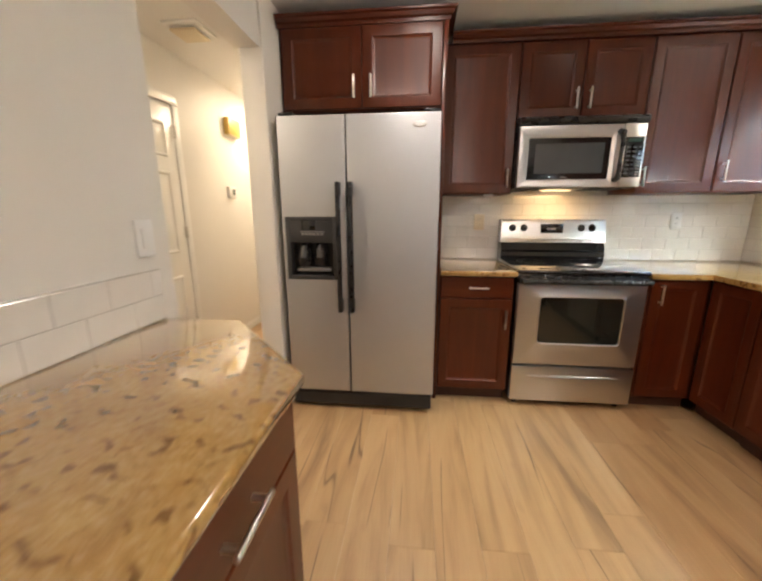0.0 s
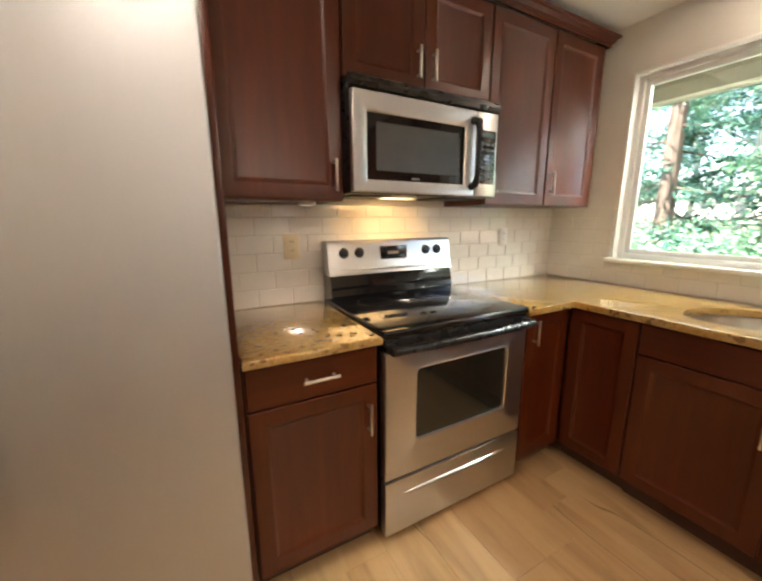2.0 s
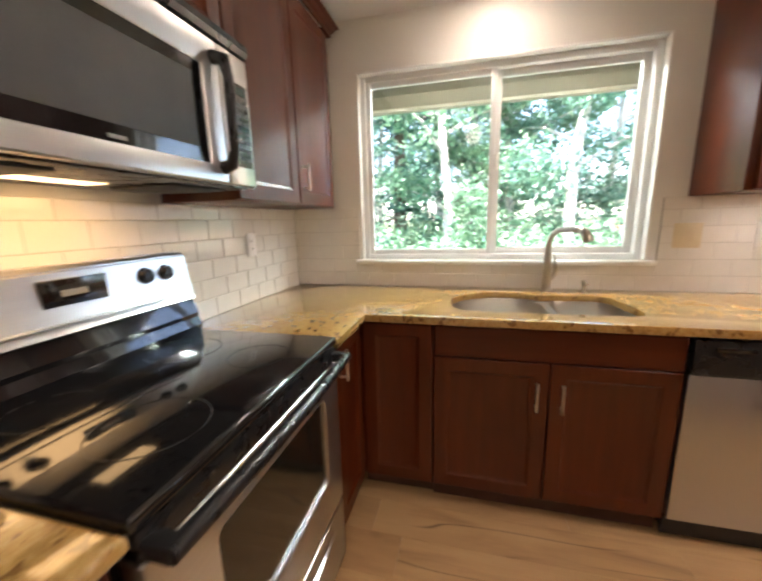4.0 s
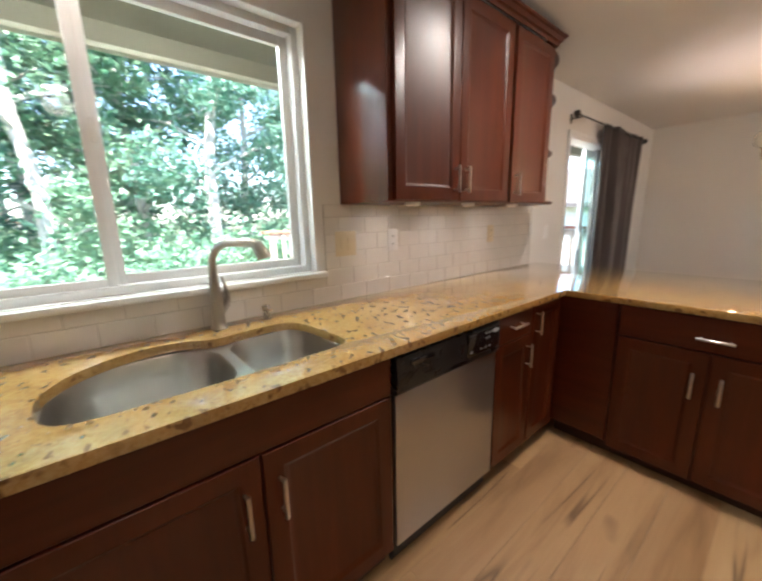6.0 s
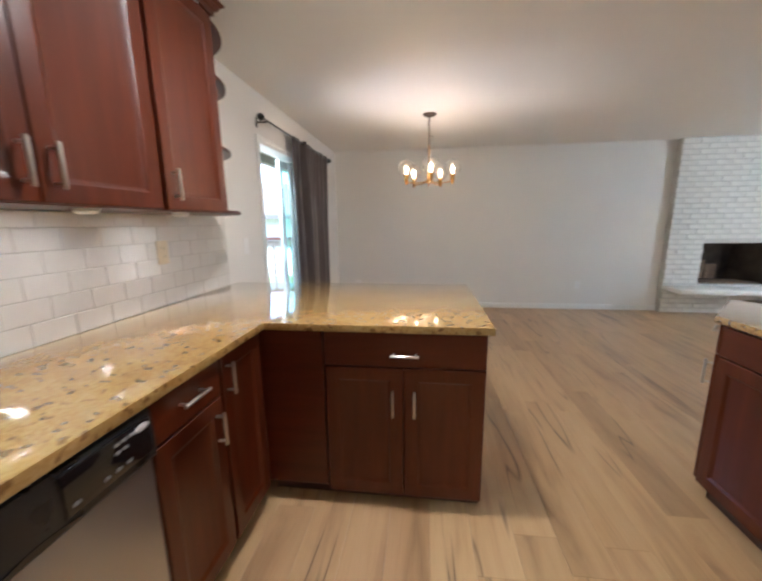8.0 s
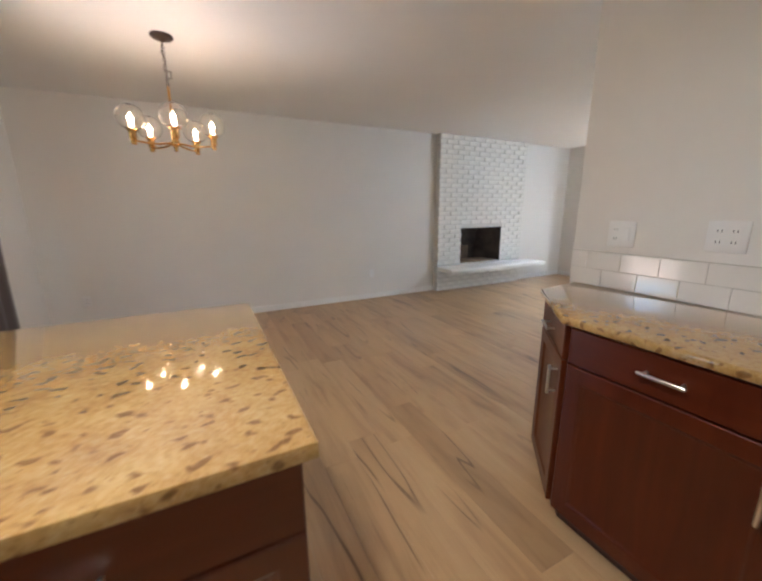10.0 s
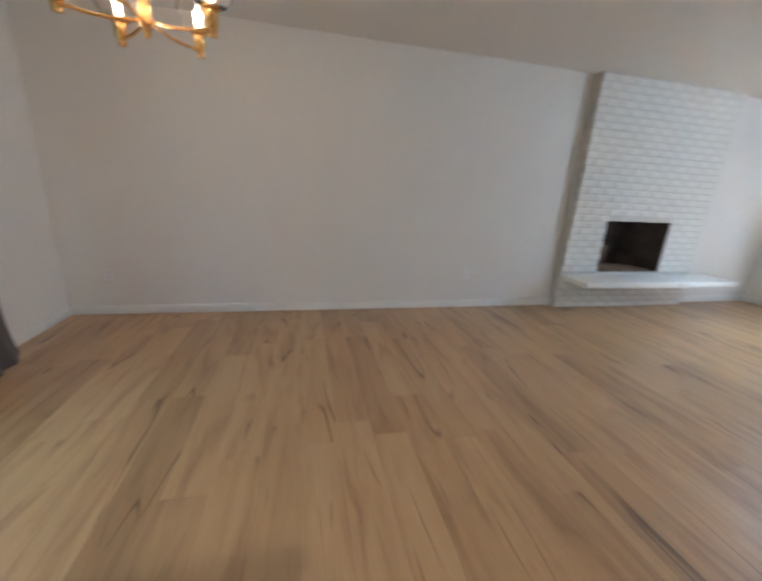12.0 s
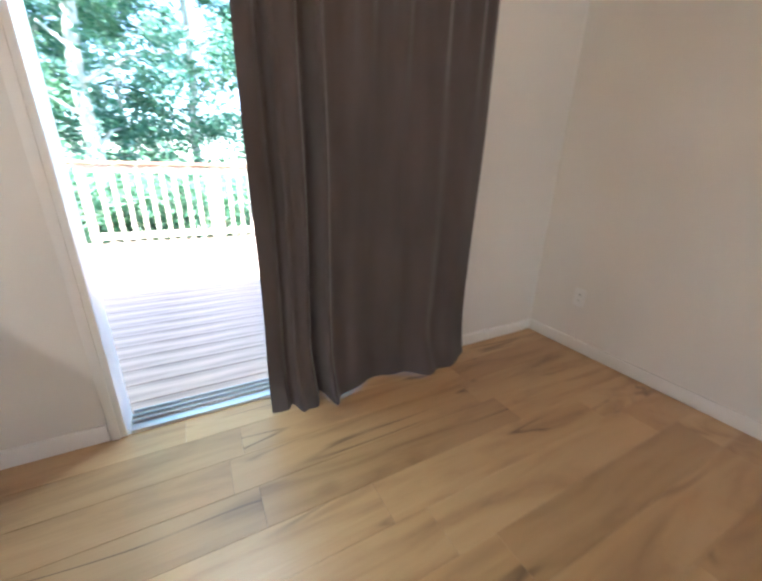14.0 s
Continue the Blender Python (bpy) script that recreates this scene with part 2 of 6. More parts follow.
M_BRICK = plain("white_painted_brick", (0.74, 0.72, 0.67), 0.6, vary=0.08, scale=9, bump=0.6, bump_scale=45)
M_MORTAR = plain("white_painted_mortar", (0.60, 0.585, 0.545), 0.8, vary=0.1, scale=30, bump=0.5, bump_scale=90)
M_HEARTH = plain("white_painted_hearth", (0.78, 0.76, 0.72), 0.5, vary=0.04, bump=0.2, bump_scale=30)
M_SOOT = plain("sooty_firebrick", (0.05, 0.035, 0.026), 0.9, vary=0.6, scale=3.5, bump=0.4, bump_scale=30)
M_FIREBRICK = plain("tan_firebrick", (0.20, 0.13, 0.08), 0.9, vary=0.5, scale=4.0, bump=0.4, bump_scale=30)
M_DECK = plain("weathered_deck_board", (0.52, 0.37, 0.29), 0.7, vary=0.32, scale=3, stretch=(5, 0.5, 1), bump=0.3, bump_scale=30)
M_RAIL = plain("deck_rail_wood", (0.58, 0.48, 0.38), 0.7, vary=0.25, scale=4, bump=0.2, bump_scale=40)
M_RAILRED = plain("redwood_rail_cap", (0.34, 0.13, 0.08), 0.6, vary=0.2, scale=4, bump=0.2, bump_scale=40)
M_SOFFIT = plain("tan_soffit_paint", (0.19, 0.165, 0.12), 0.7, vary=0.05)
M_RAFTER = plain("pale_rafter_paint", (0.46, 0.42, 0.34), 0.6, vary=0.05)
M_ROOF = plain("asphalt_shingle", (0.09, 0.085, 0.08), 0.9, vary=0.3, scale=20, bump=0.5, bump_scale=60)
M_SIDING = plain("house_siding", (0.80, 0.79, 0.75), 0.7, vary=0.06)
M_BARK = plain("pale_bark", (0.58, 0.55, 0.50), 0.85, vary=0.4, scale=5, stretch=(2, 2, 0.6), bump=0.8, bump_scale=25)
M_DARKBARK = plain("dark_bark", (0.10, 0.075, 0.055), 0.9, vary=0.4, scale=5, stretch=(3, 3, 0.5), bump=0.8, bump_scale=25)
M_SOIL = plain("forest_floor", (0.07, 0.085, 0.035), 0.95, vary=0.5, scale=1.3, bump=0.8, bump_scale=9)
M_LEAF = leafy("maple_leaf", (0.085, 0.24, 0.14), (0.31, 0.47, 0.31), 0.45)
M_LEAF2 = leafy("alder_leaf", (0.07, 0.21, 0.15), (0.26, 0.43, 0.33), 0.45)
M_FIR = leafy("fir_needle", (0.025, 0.085, 0.07), (0.09, 0.21, 0.15), 0.25)
M_PALESHRUB = leafy("pale_shrub_leaf", (0.25, 0.28, 0.16), (0.48, 0.47, 0.32))


def cloth(name, colour):
    m, nt, b = material(name)
    v = coords(nt)
    f = noisy(nt, coords(nt, (1, 1, 0.25)), 7, 4)
    nt.links.new(ramp(nt, f, [(0.3, tuple(c * 0.86 for c in colour)), (0.7, tuple(c * 1.12 for c in colour))]), b.inputs["Base Color"])
    b.inputs["Roughness"].default_value = 0.85
    b.inputs["Sheen Weight"].default_value = 0.25
    bumped(nt, b, noisy(nt, v, 420, 2), 0.25, 0.001)
    return m


M_CURTAIN = cloth("brown_grey_curtain", (0.082, 0.066, 0.064))
M_CURTAIN2 = cloth("slate_curtain", (0.085, 0.092, 0.125))


# ---- mesh helpers ----
def bx(bm, x0, y0, z0, x1, y1, z1, bevel=0.0, segments=2):
    """A box between two corners, its edges rounded by bevel."""
    v = [bm.verts.new((x, y, z)) for z in (z0, z1) for x, y in ((x0, y0), (x1, y0), (x1, y1), (x0, y1))]
    fs = [bm.faces.new([v[i] for i in q]) for q in ((3, 2, 1, 0), (4, 5, 6, 7), (0, 1, 5, 4), (1, 2, 6, 5), (2, 3, 7, 6), (3, 0, 4, 7))]
    if bevel:
        es = list({e for f in fs for e in f.edges})
        bmesh.ops.bevel(bm, geom=es, offset=bevel, segments=segments, profile=0.5, affect="EDGES", clamp_overlap=True)
    return bm


def loops(bm, rings, close=True, cap0=False, cap1=False):
    """Skins rings of equally many points."""
    made = [[bm.verts.new(p) for p in ring] for ring in rings]
    n = len(made[0])
    for a, b in zip(made, made[1:]):
        for i in range(n if close else n - 1):
            j = (i + 1) % n
            bm.faces.new((a[i], a[j], b[j], b[i]))
    if cap0:
        bm.faces.new(list(reversed(made[0])))
    if cap1:
        bm.faces.new(made[-1])
    return bm


def tube(bm, points, radii, seg=12, caps=True):
    """A round tube along points."""
    pts = [Vector(p) for p in points]
    if isinstance(radii, (int, float)):
        radii = [radii] * len(pts)
    rings, side = [], None
    for i, p in enumerate(pts):
        d = (pts[min(i + 1, len(pts) - 1)] - pts[max(i - 1, 0)]).normalized()
        if side is None:
            side = d.orthogonal().normalized()
        else:
            side = (side - d * side.dot(d)).normalized()
        up = d.cross(side)
        rings.append([p + (side * math.cos(a) + up * math.sin(a)) * radii[i] for a in (2 * math.pi * k / seg for k in range(seg))])
    return loops(bm, rings, True, caps, caps)


def lathe(bm, centre, profile, seg=20, caps=True):
    """A turned body about z: profile of (radius, height)."""
    c = Vector(centre)
    rings = [[c + Vector((r * math.cos(a), r * math.sin(a), h)) for a in (2 * math.pi * k / seg for k in range(seg))] for r, h in profile]
    return loops(bm, rings, True, caps, caps)


def mesh_of(name, bm, mat, smooth=None):
    bmesh.ops.recalc_face_normals(bm, faces=bm.faces)
    me = bpy.data.meshes.new(name)
    bm.to_mesh(me)
    bm.free()
    me.materials.append(mat)
    if smooth is not None:
        for p in me.polygons:
            p.use_smooth = True
        me.set_sharp_from_angle(angle=radians(smooth))
    return me


def part(name, bm, mat, parent=None, label="", m=None, smooth=35):
    """Links a bmesh as one mesh object, under parent if there is one."""
    ob = new(name, mesh_of(name, bm, mat, smooth))
    if parent is not None:
        ob.parent = parent
    if m is not None:
        ob.matrix_basis = m
    return tagged(ob, label)


def thing(name, m, label, category, group="", kind=""):
    ob = new(name)
    ob.matrix_basis = m
    ob.empty_display_size = 0.1
    return tagged(ob, label, category, group, kind)


def structure(name, bm, mat, label="", category=""):
    return tagged(part(name, bm, mat), label, category, "", "structure")


def facing(x, y, z, side):
    """A pose whose local -y looks to that side: s, w, n, e."""
    return pose(x, y, z, 0, 0, {"s": 0, "w": -90, "n": 180, "e": 90}[side])


def wall_boxes(bm, axis, a, b, lo, hi, z0, z1, holes):
    """A wall between planes a and b of axis, from lo to hi along the other, with holes (lo, hi, z0, z1) in order."""
    def add(l, h, p, q):
        if h - l > 1e-4 and q - p > 1e-4:
            bx(bm, *((a, l, p, b, h, q) if axis == "x" else (l, a, p, h, b, q)))
    at = lo
    for l, h, p, q in holes:
        add(at, l, z0, z1)
        add(l, h, z0, p)
        add(l, h, q, z1)
        at = h
    add(at, hi, z0, z1)
    return bm

# ---- structure ----
EAST, NORTH, SOUTH, WEST, CEIL = 3.545, 3.91, -3.435, -4.45, 2.44
WIN = (1.88, 3.457, 1.07, 2.165)      # kitchen window opening: y, y, z, z
DOOR = (-2.62, -0.805, 0.0, 2.06)       # sliding door opening
LWIN = (-2.15, -0.30, 0.63, 2.14)      # living room window opening

bm = bmesh.new()
wall_boxes(bm, "x", EAST, EAST + 0.15, SOUTH - 0.14, NORTH + 0.14, -0.3, CEIL + 0.05, [DOOR, WIN])
structure("wall_east", bm, M_WALL)
bm = bmesh.new()
wall_boxes(bm, "y", NORTH, NORTH + 0.14, 0.253, EAST, -0.3, CEIL + 0.05, [])
structure("wall_north", bm, M_WALL)
bm = bmesh.new()
wall_boxes(bm, "y", SOUTH - 0.14, SOUTH, WEST - 0.15, EAST, -0.3, CEIL + 0.05, [(-2.68, -1.81, 0.44, 1.01)])
structure("wall_south", bm, M_WALL)
bm = bmesh.new()
wall_boxes(bm, "x", WEST - 0.15, WEST, SOUTH, 1.40, -0.3, CEIL + 0.05, [LWIN])
structure("wall_west", bm, M_WALL)
bm = bmesh.new()
bx(bm, 0.09, 0.03, 0, 0.205, 2.215, CEIL + 0.02, 0.006)
structure("wall_kitchen_west", bm, M_WALL)
bm = bmesh.new()
bx(bm, 0.10, 2.215, 2.145, 0.235, 3.055, CEIL + 0.02)
structure("wall_header", bm, M_WALL)
bm = bmesh.new()
bx(bm, 0.120, 3.055, 0, 0.253, 6.2, CEIL + 0.02, 0.006)
structure("wall_wing", bm, M_WALL)
bm = bmesh.new()
bx(bm, WEST, 1.25, 0, 0.09, 1.40, CEIL + 0.02)
structure("wall_living_north", bm, M_WALL)
bm = bmesh.new()
bx(bm, -0.87, 1.40, 0, -0.75, 6.2, CEIL + 0.02)
structure("wall_hall_west", bm, M_WALL)
bm = bmesh.new()
bx(bm, -0.75, 6.06, 0, 0.120, 6.2, CEIL + 0.02)
structure("wall_hall_north", bm, M_WALL)
bm = bmesh.new()
bx(bm, WEST - 0.15, SOUTH - 0.14, CEIL, EAST + 0.15, 6.2, CEIL + 0.07)
structure("ceiling", bm, M_CEIL)

# gable roof with open eaves; ridge runs along y
bm = bmesh.new()
for side, edge, wall in ((1, 4.30, EAST + 0.15), (-1, -5.15, WEST - 0.15)):
    z_edge, ridge_x, ridge_z = (2.27, -0.5, 3.85) if side > 0 else (2.43, -0.5, 3.85)
    rings = []
    for y in (SOUTH - 0.7, 6.8):
        rings.append([(edge, y, z_edge), (ridge_x, y, ridge_z), (ridge_x, y, ridge_z + 0.12), (edge, y, z_edge + 0.12)])
    loops(bm, rings, True, True, True)
structure("roof", bm, M_SOFFIT, "tan painted eave boards under a low gable roof", "roof")
bm = bmesh.new()
for side, edge in ((1, 4.30), (-1, -5.15)):
    z_edge = 2.27 if side > 0 else 2.43
    rings = []
    for y in (SOUTH - 0.72, 6.82):
        rings.append([(edge + side * 0.02, y, z_edge + 0.13), (-0.5, y, 3.98), (-0.5, y, 4.01), (edge + side * 0.02, y, z_edge + 0.16)])
    loops(bm, rings, True, True, True)
structure("roof_shingles", bm, M_ROOF, "dark grey asphalt shingles", "roof")
bm = bmesh.new()
bx(bm, 4.30, SOUTH - 0.72, 2.175, 4.33, 6.8, 2.39, 0.004)
structure("eave_fascia", bm, M_SOFFIT, "tan painted fascia board along the eave", "trim")
bm = bmesh.new()
bx(bm, 4.29, SOUTH - 0.72, 2.15, 4.345, 6.8, 2.1745, 0.004)
structure("gutter_edge", bm, M_RAFTER, "pale metal edge under the fascia board", "trim")


def rafter_tail(y):
    bm = bmesh.new()
    rings = []
    for yy in (y - 0.022, y + 0.022):
        rings.append([(3.70, yy, 2.33), (3.95, yy, 2.275), (3.97, yy, 2.36), (3.70, yy, 2.435)])
    loops(bm, rings, True, True, True)
    return tagged(part("rafter_tail", bm, M_RAFTER), "pale painted rafter end under the eave", "rafter", "rafters along the eave", "structure")


for k in range(15):
    rafter_tail(-3.30 + 0.61 * k - 0.11)

# subfloor and baseboards
bm = bmesh.new()
bx(bm, WEST, SOUTH, -0.25, EAST, 6.2, -0.006)
structure("floor", bm, plain("floor_joint", (0.12, 0.07, 0.035), 0.7))


def baseboard(x0, y0, x1, y1):
    bm = bmesh.new()
    bx(bm, x0, y0, 0.0, x1, y1, 0.082, 0.004)
    return structure("baseboard", bm, M_TRIM)


T = 0.013
baseboard(-1.36, SOUTH, EAST, SOUTH + T)
baseboard(WEST, SOUTH, -3.20, SOUTH + T)
baseboard(EAST - T, SOUTH + T, EAST, -2.655)
baseboard(EAST - T, -0.775, EAST, -0.02)
baseboard(WEST, SOUTH + T, WEST + T, 1.25)
baseboard(WEST + T, 1.25 - T, 0.09, 1.25)
baseboard(0.09 - T, 0.03, 0.09, 1.25 - T)
baseboard(0.09, 0.03 - T, 0.205, 0.03)
baseboard(-0.75, 3.76, -0.75 + T, 6.06)
baseboard(-0.75, 1.40, -0.75 + T, 2.72)
baseboard(0.120 - T, 3.055, 0.120, 6.06)
baseboard(0.120 - T, 3.055 - T, 0.253 + T, 3.055)
baseboard(0.253, 3.055, 0.253 + T, 3.30)


def framed(bm, axis, at0, at1, lo, hi, z0, z1, w, bevel=0.003, bottom=True):
    """Four rails round an opening, between planes at0 and at1."""
    def add(l, h, p, q):
        bx(bm, *((at0, l, p, at1, h, q) if axis == "x" else (l, at0, p, h, at1, q)), bevel)
    add(lo, lo + w, z0, z1)
    add(hi - w, hi, z0, z1)
    add(lo + w, hi - w, z1 - w, z1)
    if bottom:
        add(lo + w, hi - w, z0, z0 + w)
    return bm


def pane(name, parent, axis, at, lo, hi, z0, z1, mat):
    bm = bmesh.new()
    if axis == "x":
        bx(bm, at, lo, z0, at + 0.005, hi, z1)
    else:
        bx(bm, lo, at, z0, hi, at + 0.005, z1)
    ob = part(name, bm, mat, parent)
    ob.visible_shadow = False
    return ob


# kitchen window: deep white lining, slider of two panes
win = thing("window_1", pose(0, 0, 0), "white vinyl sliding window in a deep painted lining", "window", "", "structure")
y0, y1, z0, z1 = WIN
bm = bmesh.new()
framed(bm, "x", EAST - 0.004, EAST + 0.148, y0, y1, z0, z1, 0.012, 0.003)
part("window_lining", bm, M_TRIM, win)
bm = bmesh.new()
bx(bm, EAST - 0.045, y0 - 0.032, z0 - 0.012, EAST + 0.02, y1 + 0.022, z0 + 0.013, 0.006)
part("window_sill", bm, M_TRIM, win)
bm = bmesh.new()
framed(bm, "x", EAST + 0.045, EAST + 0.12, y0 + 0.012, y1 - 0.012, z0 + 0.012, z1 - 0.012, 0.032)
part("window_frame", bm, M_VINYL, win)
for lo, hi, at, w in ((2.662, 3.416, EAST + 0.058, 0.032), (1.922, 2.676, EAST + 0.088, 0.040)):
    bm = bmesh.new()
    framed(bm, "x", at, at + 0.028, lo, hi, z0 + 0.04, z1 - 0.042, w)
    sash = part("sash", bm, M_VINYL, win)
    pane("pane", sash, "x", at + 0.012, lo + w - 0.004, hi - w + 0.004, z0 + 0.036 + w, z1 - 0.038 - w, M_GLASS)
bm = bmesh.new()
bx(bm, EAST + 0.05, 2.645, 1.60, EAST + 0.064, 2.668, 1.68, 0.004)
part("latch", bm, M_VINYL, win)

# sliding glass door
sd = thing("door_1", pose(0, 0, 0), "white sliding patio door standing part open onto the deck", "door", "", "structure")
y0, y1, z0, z1 = DOOR
bm = bmesh.new()
framed(bm, "x", EAST - 0.012, EAST + 0.148, y0, y1, 0.0, z1, 0.034, 0.004, False)
part("door_frame", bm, M_VINYL, sd)
bm = bmesh.new()
framed(bm, "x", EAST - 0.018, EAST - 0.002, y0 - 0.03, y1 + 0.025, 0.0, z1 + 0.03, 0.034, 0.003, False)
part("door_casing", bm, M_TRIM, sd)
bm = bmesh.new()
bx(bm, EAST - 0.005, y0 + 0.045, -0.02, EAST + 0.16, y1 - 0.045, 0.018, 0.004)
for x in (0.045, 0.085, 0.125):
    bx(bm, EAST + x, y0 + 0.045, 0.018, EAST + x + 0.008, y1 - 0.045, 0.034, 0.002)
part("track", bm, brushed_steel("track_aluminium", (0.62, 0.62, 0.62), 0.35, "y"), sd)
for lo, hi, at, glass in ((y0 + 0.034, -1.50, EAST + 0.105, M_TINT), (y0 + 0.034, -1.68, EAST + 0.055, M_GLASS)):
    bm = bmesh.new()
    framed(bm, "x", at, at + 0.035, lo, hi, 0.036, z1 - 0.048, 0.075, 0.004)
    panel = part("door_panel", bm, M_VINYL, sd)
    pane("pane", panel, "x", at + 0.015, lo + 0.07, hi - 0.07, 0.106, z1 - 0.118, glass)
    if glass is M_TINT:
        bm = bmesh.new()
        bx(bm, at - 0.03, -1.495, 0.93, at, -1.465, 1.13, 0.006)
        part("door_handle", bm, M_VINYL, panel)

# living room window
lw = thing("window_2", pose(0, 0, 0), "white framed picture window over the living room floor", "window", "", "structure")
y0, y1, z0, z1 = LWIN
bm = bmesh.new()
framed(bm, "x", WEST - 0.148, WEST + 0.01, y0, y1, z0, z1, 0.03)
part("window_lining", bm, M_TRIM, lw)
bm = bmesh.new()
bx(bm, WEST - 0.03, y0 - 0.04, z0 - 0.01, WEST + 0.05, y1 + 0.04, z0 + 0.02, 0.005)
part("window_sill", bm, M_TRIM, lw)
bm = bmesh.new()
framed(bm, "x", WEST - 0.11, WEST - 0.05, y0 + 0.03, y1 - 0.03, z0 + 0.03, z1 - 0.03, 0.05)
for y in (-1.53, -0.86):
    bx(bm, WEST - 0.108, y - 0.05, z0 + 0.08, WEST - 0.052, y + 0.05, z1 - 0.08, 0.003)
part("window_frame", bm, M_VINYL, lw)
for lo, hi in ((-2.07, -1.58), (-1.48, -0.91), (-0.81, -0.38)):
    pane("pane", lw, "x", WEST - 0.08, lo - 0.005, hi + 0.005, z0 + 0.075, z1 - 0.075, M_GLASS)

# hall door, six panels, in its casing
hd = thing("door_2", facing(-0.748, 3.655, 0.0, "e"), "white painted six-panel door, closed, in the hall", "door", "", "structure")
DW, DH = 0.80, 2.04
bm = bmesh.new()
bx(bm, -DW, -0.012, 0.012, 0, 0.02, DH, 0.002)
slab = part("door_slab", bm, M_DOOR, hd)
for cx in (-0.58, -0.22):
    for pz0, pz1 in ((0.20, 0.80), (0.98, 1.58), (1.68, 1.92)):
        bm = bmesh.new()
        w, d = 0.125, 0.024
        def ring(k, y):
            return [(cx - w + k, y, pz0 + k), (cx + w - k, y, pz0 + k), (cx + w - k, y, pz1 - k), (cx - w + k, y, pz1 - k)]
        loops(bm, [ring(0, -0.0125), ring(0.006, -0.020), ring(0.016, -0.020), ring(0.026, -0.0128), ring(0.046, -0.0128), ring(0.062, -0.019)], True, False, True)
        part("panel", bm, M_DOOR, slab)
for z in (0.38, 1.13, 1.87):
    bm = bmesh.new()
    bx(bm, -0.012, -0.020, z - 0.045, 0.016, -0.011, z + 0.045, 0.002)
    tube(bm, [(0.004, -0.024, z - 0.045), (0.004, -0.024, z + 0.045)], 0.006, 8)
    part("hinge", bm, M_NICKEL, hd)
bm = bmesh.new()
for x0, x1 in ((-DW - 0.075, -DW - 0.008), (0.008, 0.075)):
    bx(bm, x0, -0.018, 0, x1, 0.002, DH + 0.02, 0.005)
bx(bm, -DW - 0.075, -0.018, DH + 0.02, 0.075, 0.002, DH + 0.088, 0.005)
part("door_casing", bm, M_TRIM, hd)

# ---- kitchen cabinets ----
def shaker(w, h, rail=0.058, t=0.02):
    """A framed door with a sunk panel, its front at y = -t, from x 0..w, z 0..h."""
    bm = bmesh.new()

    def ring(k, y):
        return [(k, y, k), (w - k, y, k), (w - k, y, h - k), (k, y, h - k)]
    loops(bm, [ring(0, 0), ring(0, -t + 0.003), ring(0.003, -t), ring(rail - 0.004, -t), ring(rail - 0.001, -t + 0.001),
               ring(rail + 0.003, -t + 0.004), ring(rail + 0.015, -t + 0.011), ring(rail + 0.019, -t + 0.0125)], True, True, True)
    return bm


def flat_front(w, h, t=0.02):
    bm = bmesh.new()

    def ring(k, y):
        return [(k, y, k), (w - k, y, k), (w - k, y, h - k), (k, y, h - k)]
    loops(bm, [ring(0, 0), ring(0, -t + 0.004), ring(0.004, -t)], True, True, True)
    return bm


def bar_pull(upright, length=0.125):
    """A round bar on two posts, middle at the origin, standing out along -y."""
    bm = bmesh.new()
    a = length / 2
    at = (lambda s, y: (0, y, s)) if upright else (lambda s, y: (s, y, 0))
    tube(bm, [at(-a, -0.030), at(-a + 0.003, -0.030), at(a - 0.003, -0.030), at(a, -0.030)], [0.005, 0.0062, 0.0062, 0.005], 10)
    for s in (-a * 0.76, a * 0.76):
        tube(bm, [at(s, 0.0), at(s, -0.028)], 0.0045, 8)
    return bm


def cabinet(name, m, w, depth, z0, z1, fronts, label, group="", toe=0.09, sides=True, style="cabinet"):
    """A unit with its front at local y = 0, from x 0..w. fronts: (kind, x0, x1, z0, z1, pull x, pull z or None)."""
    root = thing(name, m, label, style, group)
    bm = bmesh.new()
    bx(bm, 0.0005, 0.0, z0 + toe, w - 0.0005, depth, z1, 0.002)
    part("body", bm, M_WOOD, root)
    if toe:
        bm = bmesh.new()
        bx(bm, 0.0005, 0.055, z0, w - 0.0005, depth - 0.01, z0 + toe)
        part("toe_kick", bm, M_TOE, root)
    for kind, x0, x1, fz0, fz1, px, pz in fronts:
        w1, h1 = x1 - x0, fz1 - fz0
        bm = shaker(w1, h1) if kind == "door" else flat_front(w1, h1)
        front = part("door" if kind == "door" else "drawer_front", bm, M_WOOD if kind == "door" else M_WOODX, root, "", pose(x0, 0, fz0))
        if pz is not None:
            part("handle", bar_pull(kind == "door"), M_NICKEL, front, "brushed nickel bar pull", pose(px - x0, -0.02, pz - fz0))
    return root


LB = "dark cherry-stained base cabinet under the granite worktop"
LU = "dark cherry-stained wall cabinet above the tiled backsplash"
G = 0.003
# north run, fronts at y = 3.28 (doors to 3.26)
cabinet("base_cabinet", facing(1.252, 3.28, 0, "s"), 0.47, 0.62, 0, 0.885,
        [("drawer", 0.006, 0.464, 0.738, 0.878, 0.245, 0.810), ("door", 0.006, 0.464, 0.10, 0.732, 0.425, 0.605)],
        "dark cherry-stained base cabinet with a drawer beside the range", "base cabinets")
cabinet("base_cabinet", facing(2.512, 3.28, 0, "s"), 0.373, 0.62, 0, 0.885,
        [("door", 0.02, 0.335, 0.10, 0.878, 0.072, 0.79)], "dark cherry-stained corner base cabinet with one tall door", "base cabinets")
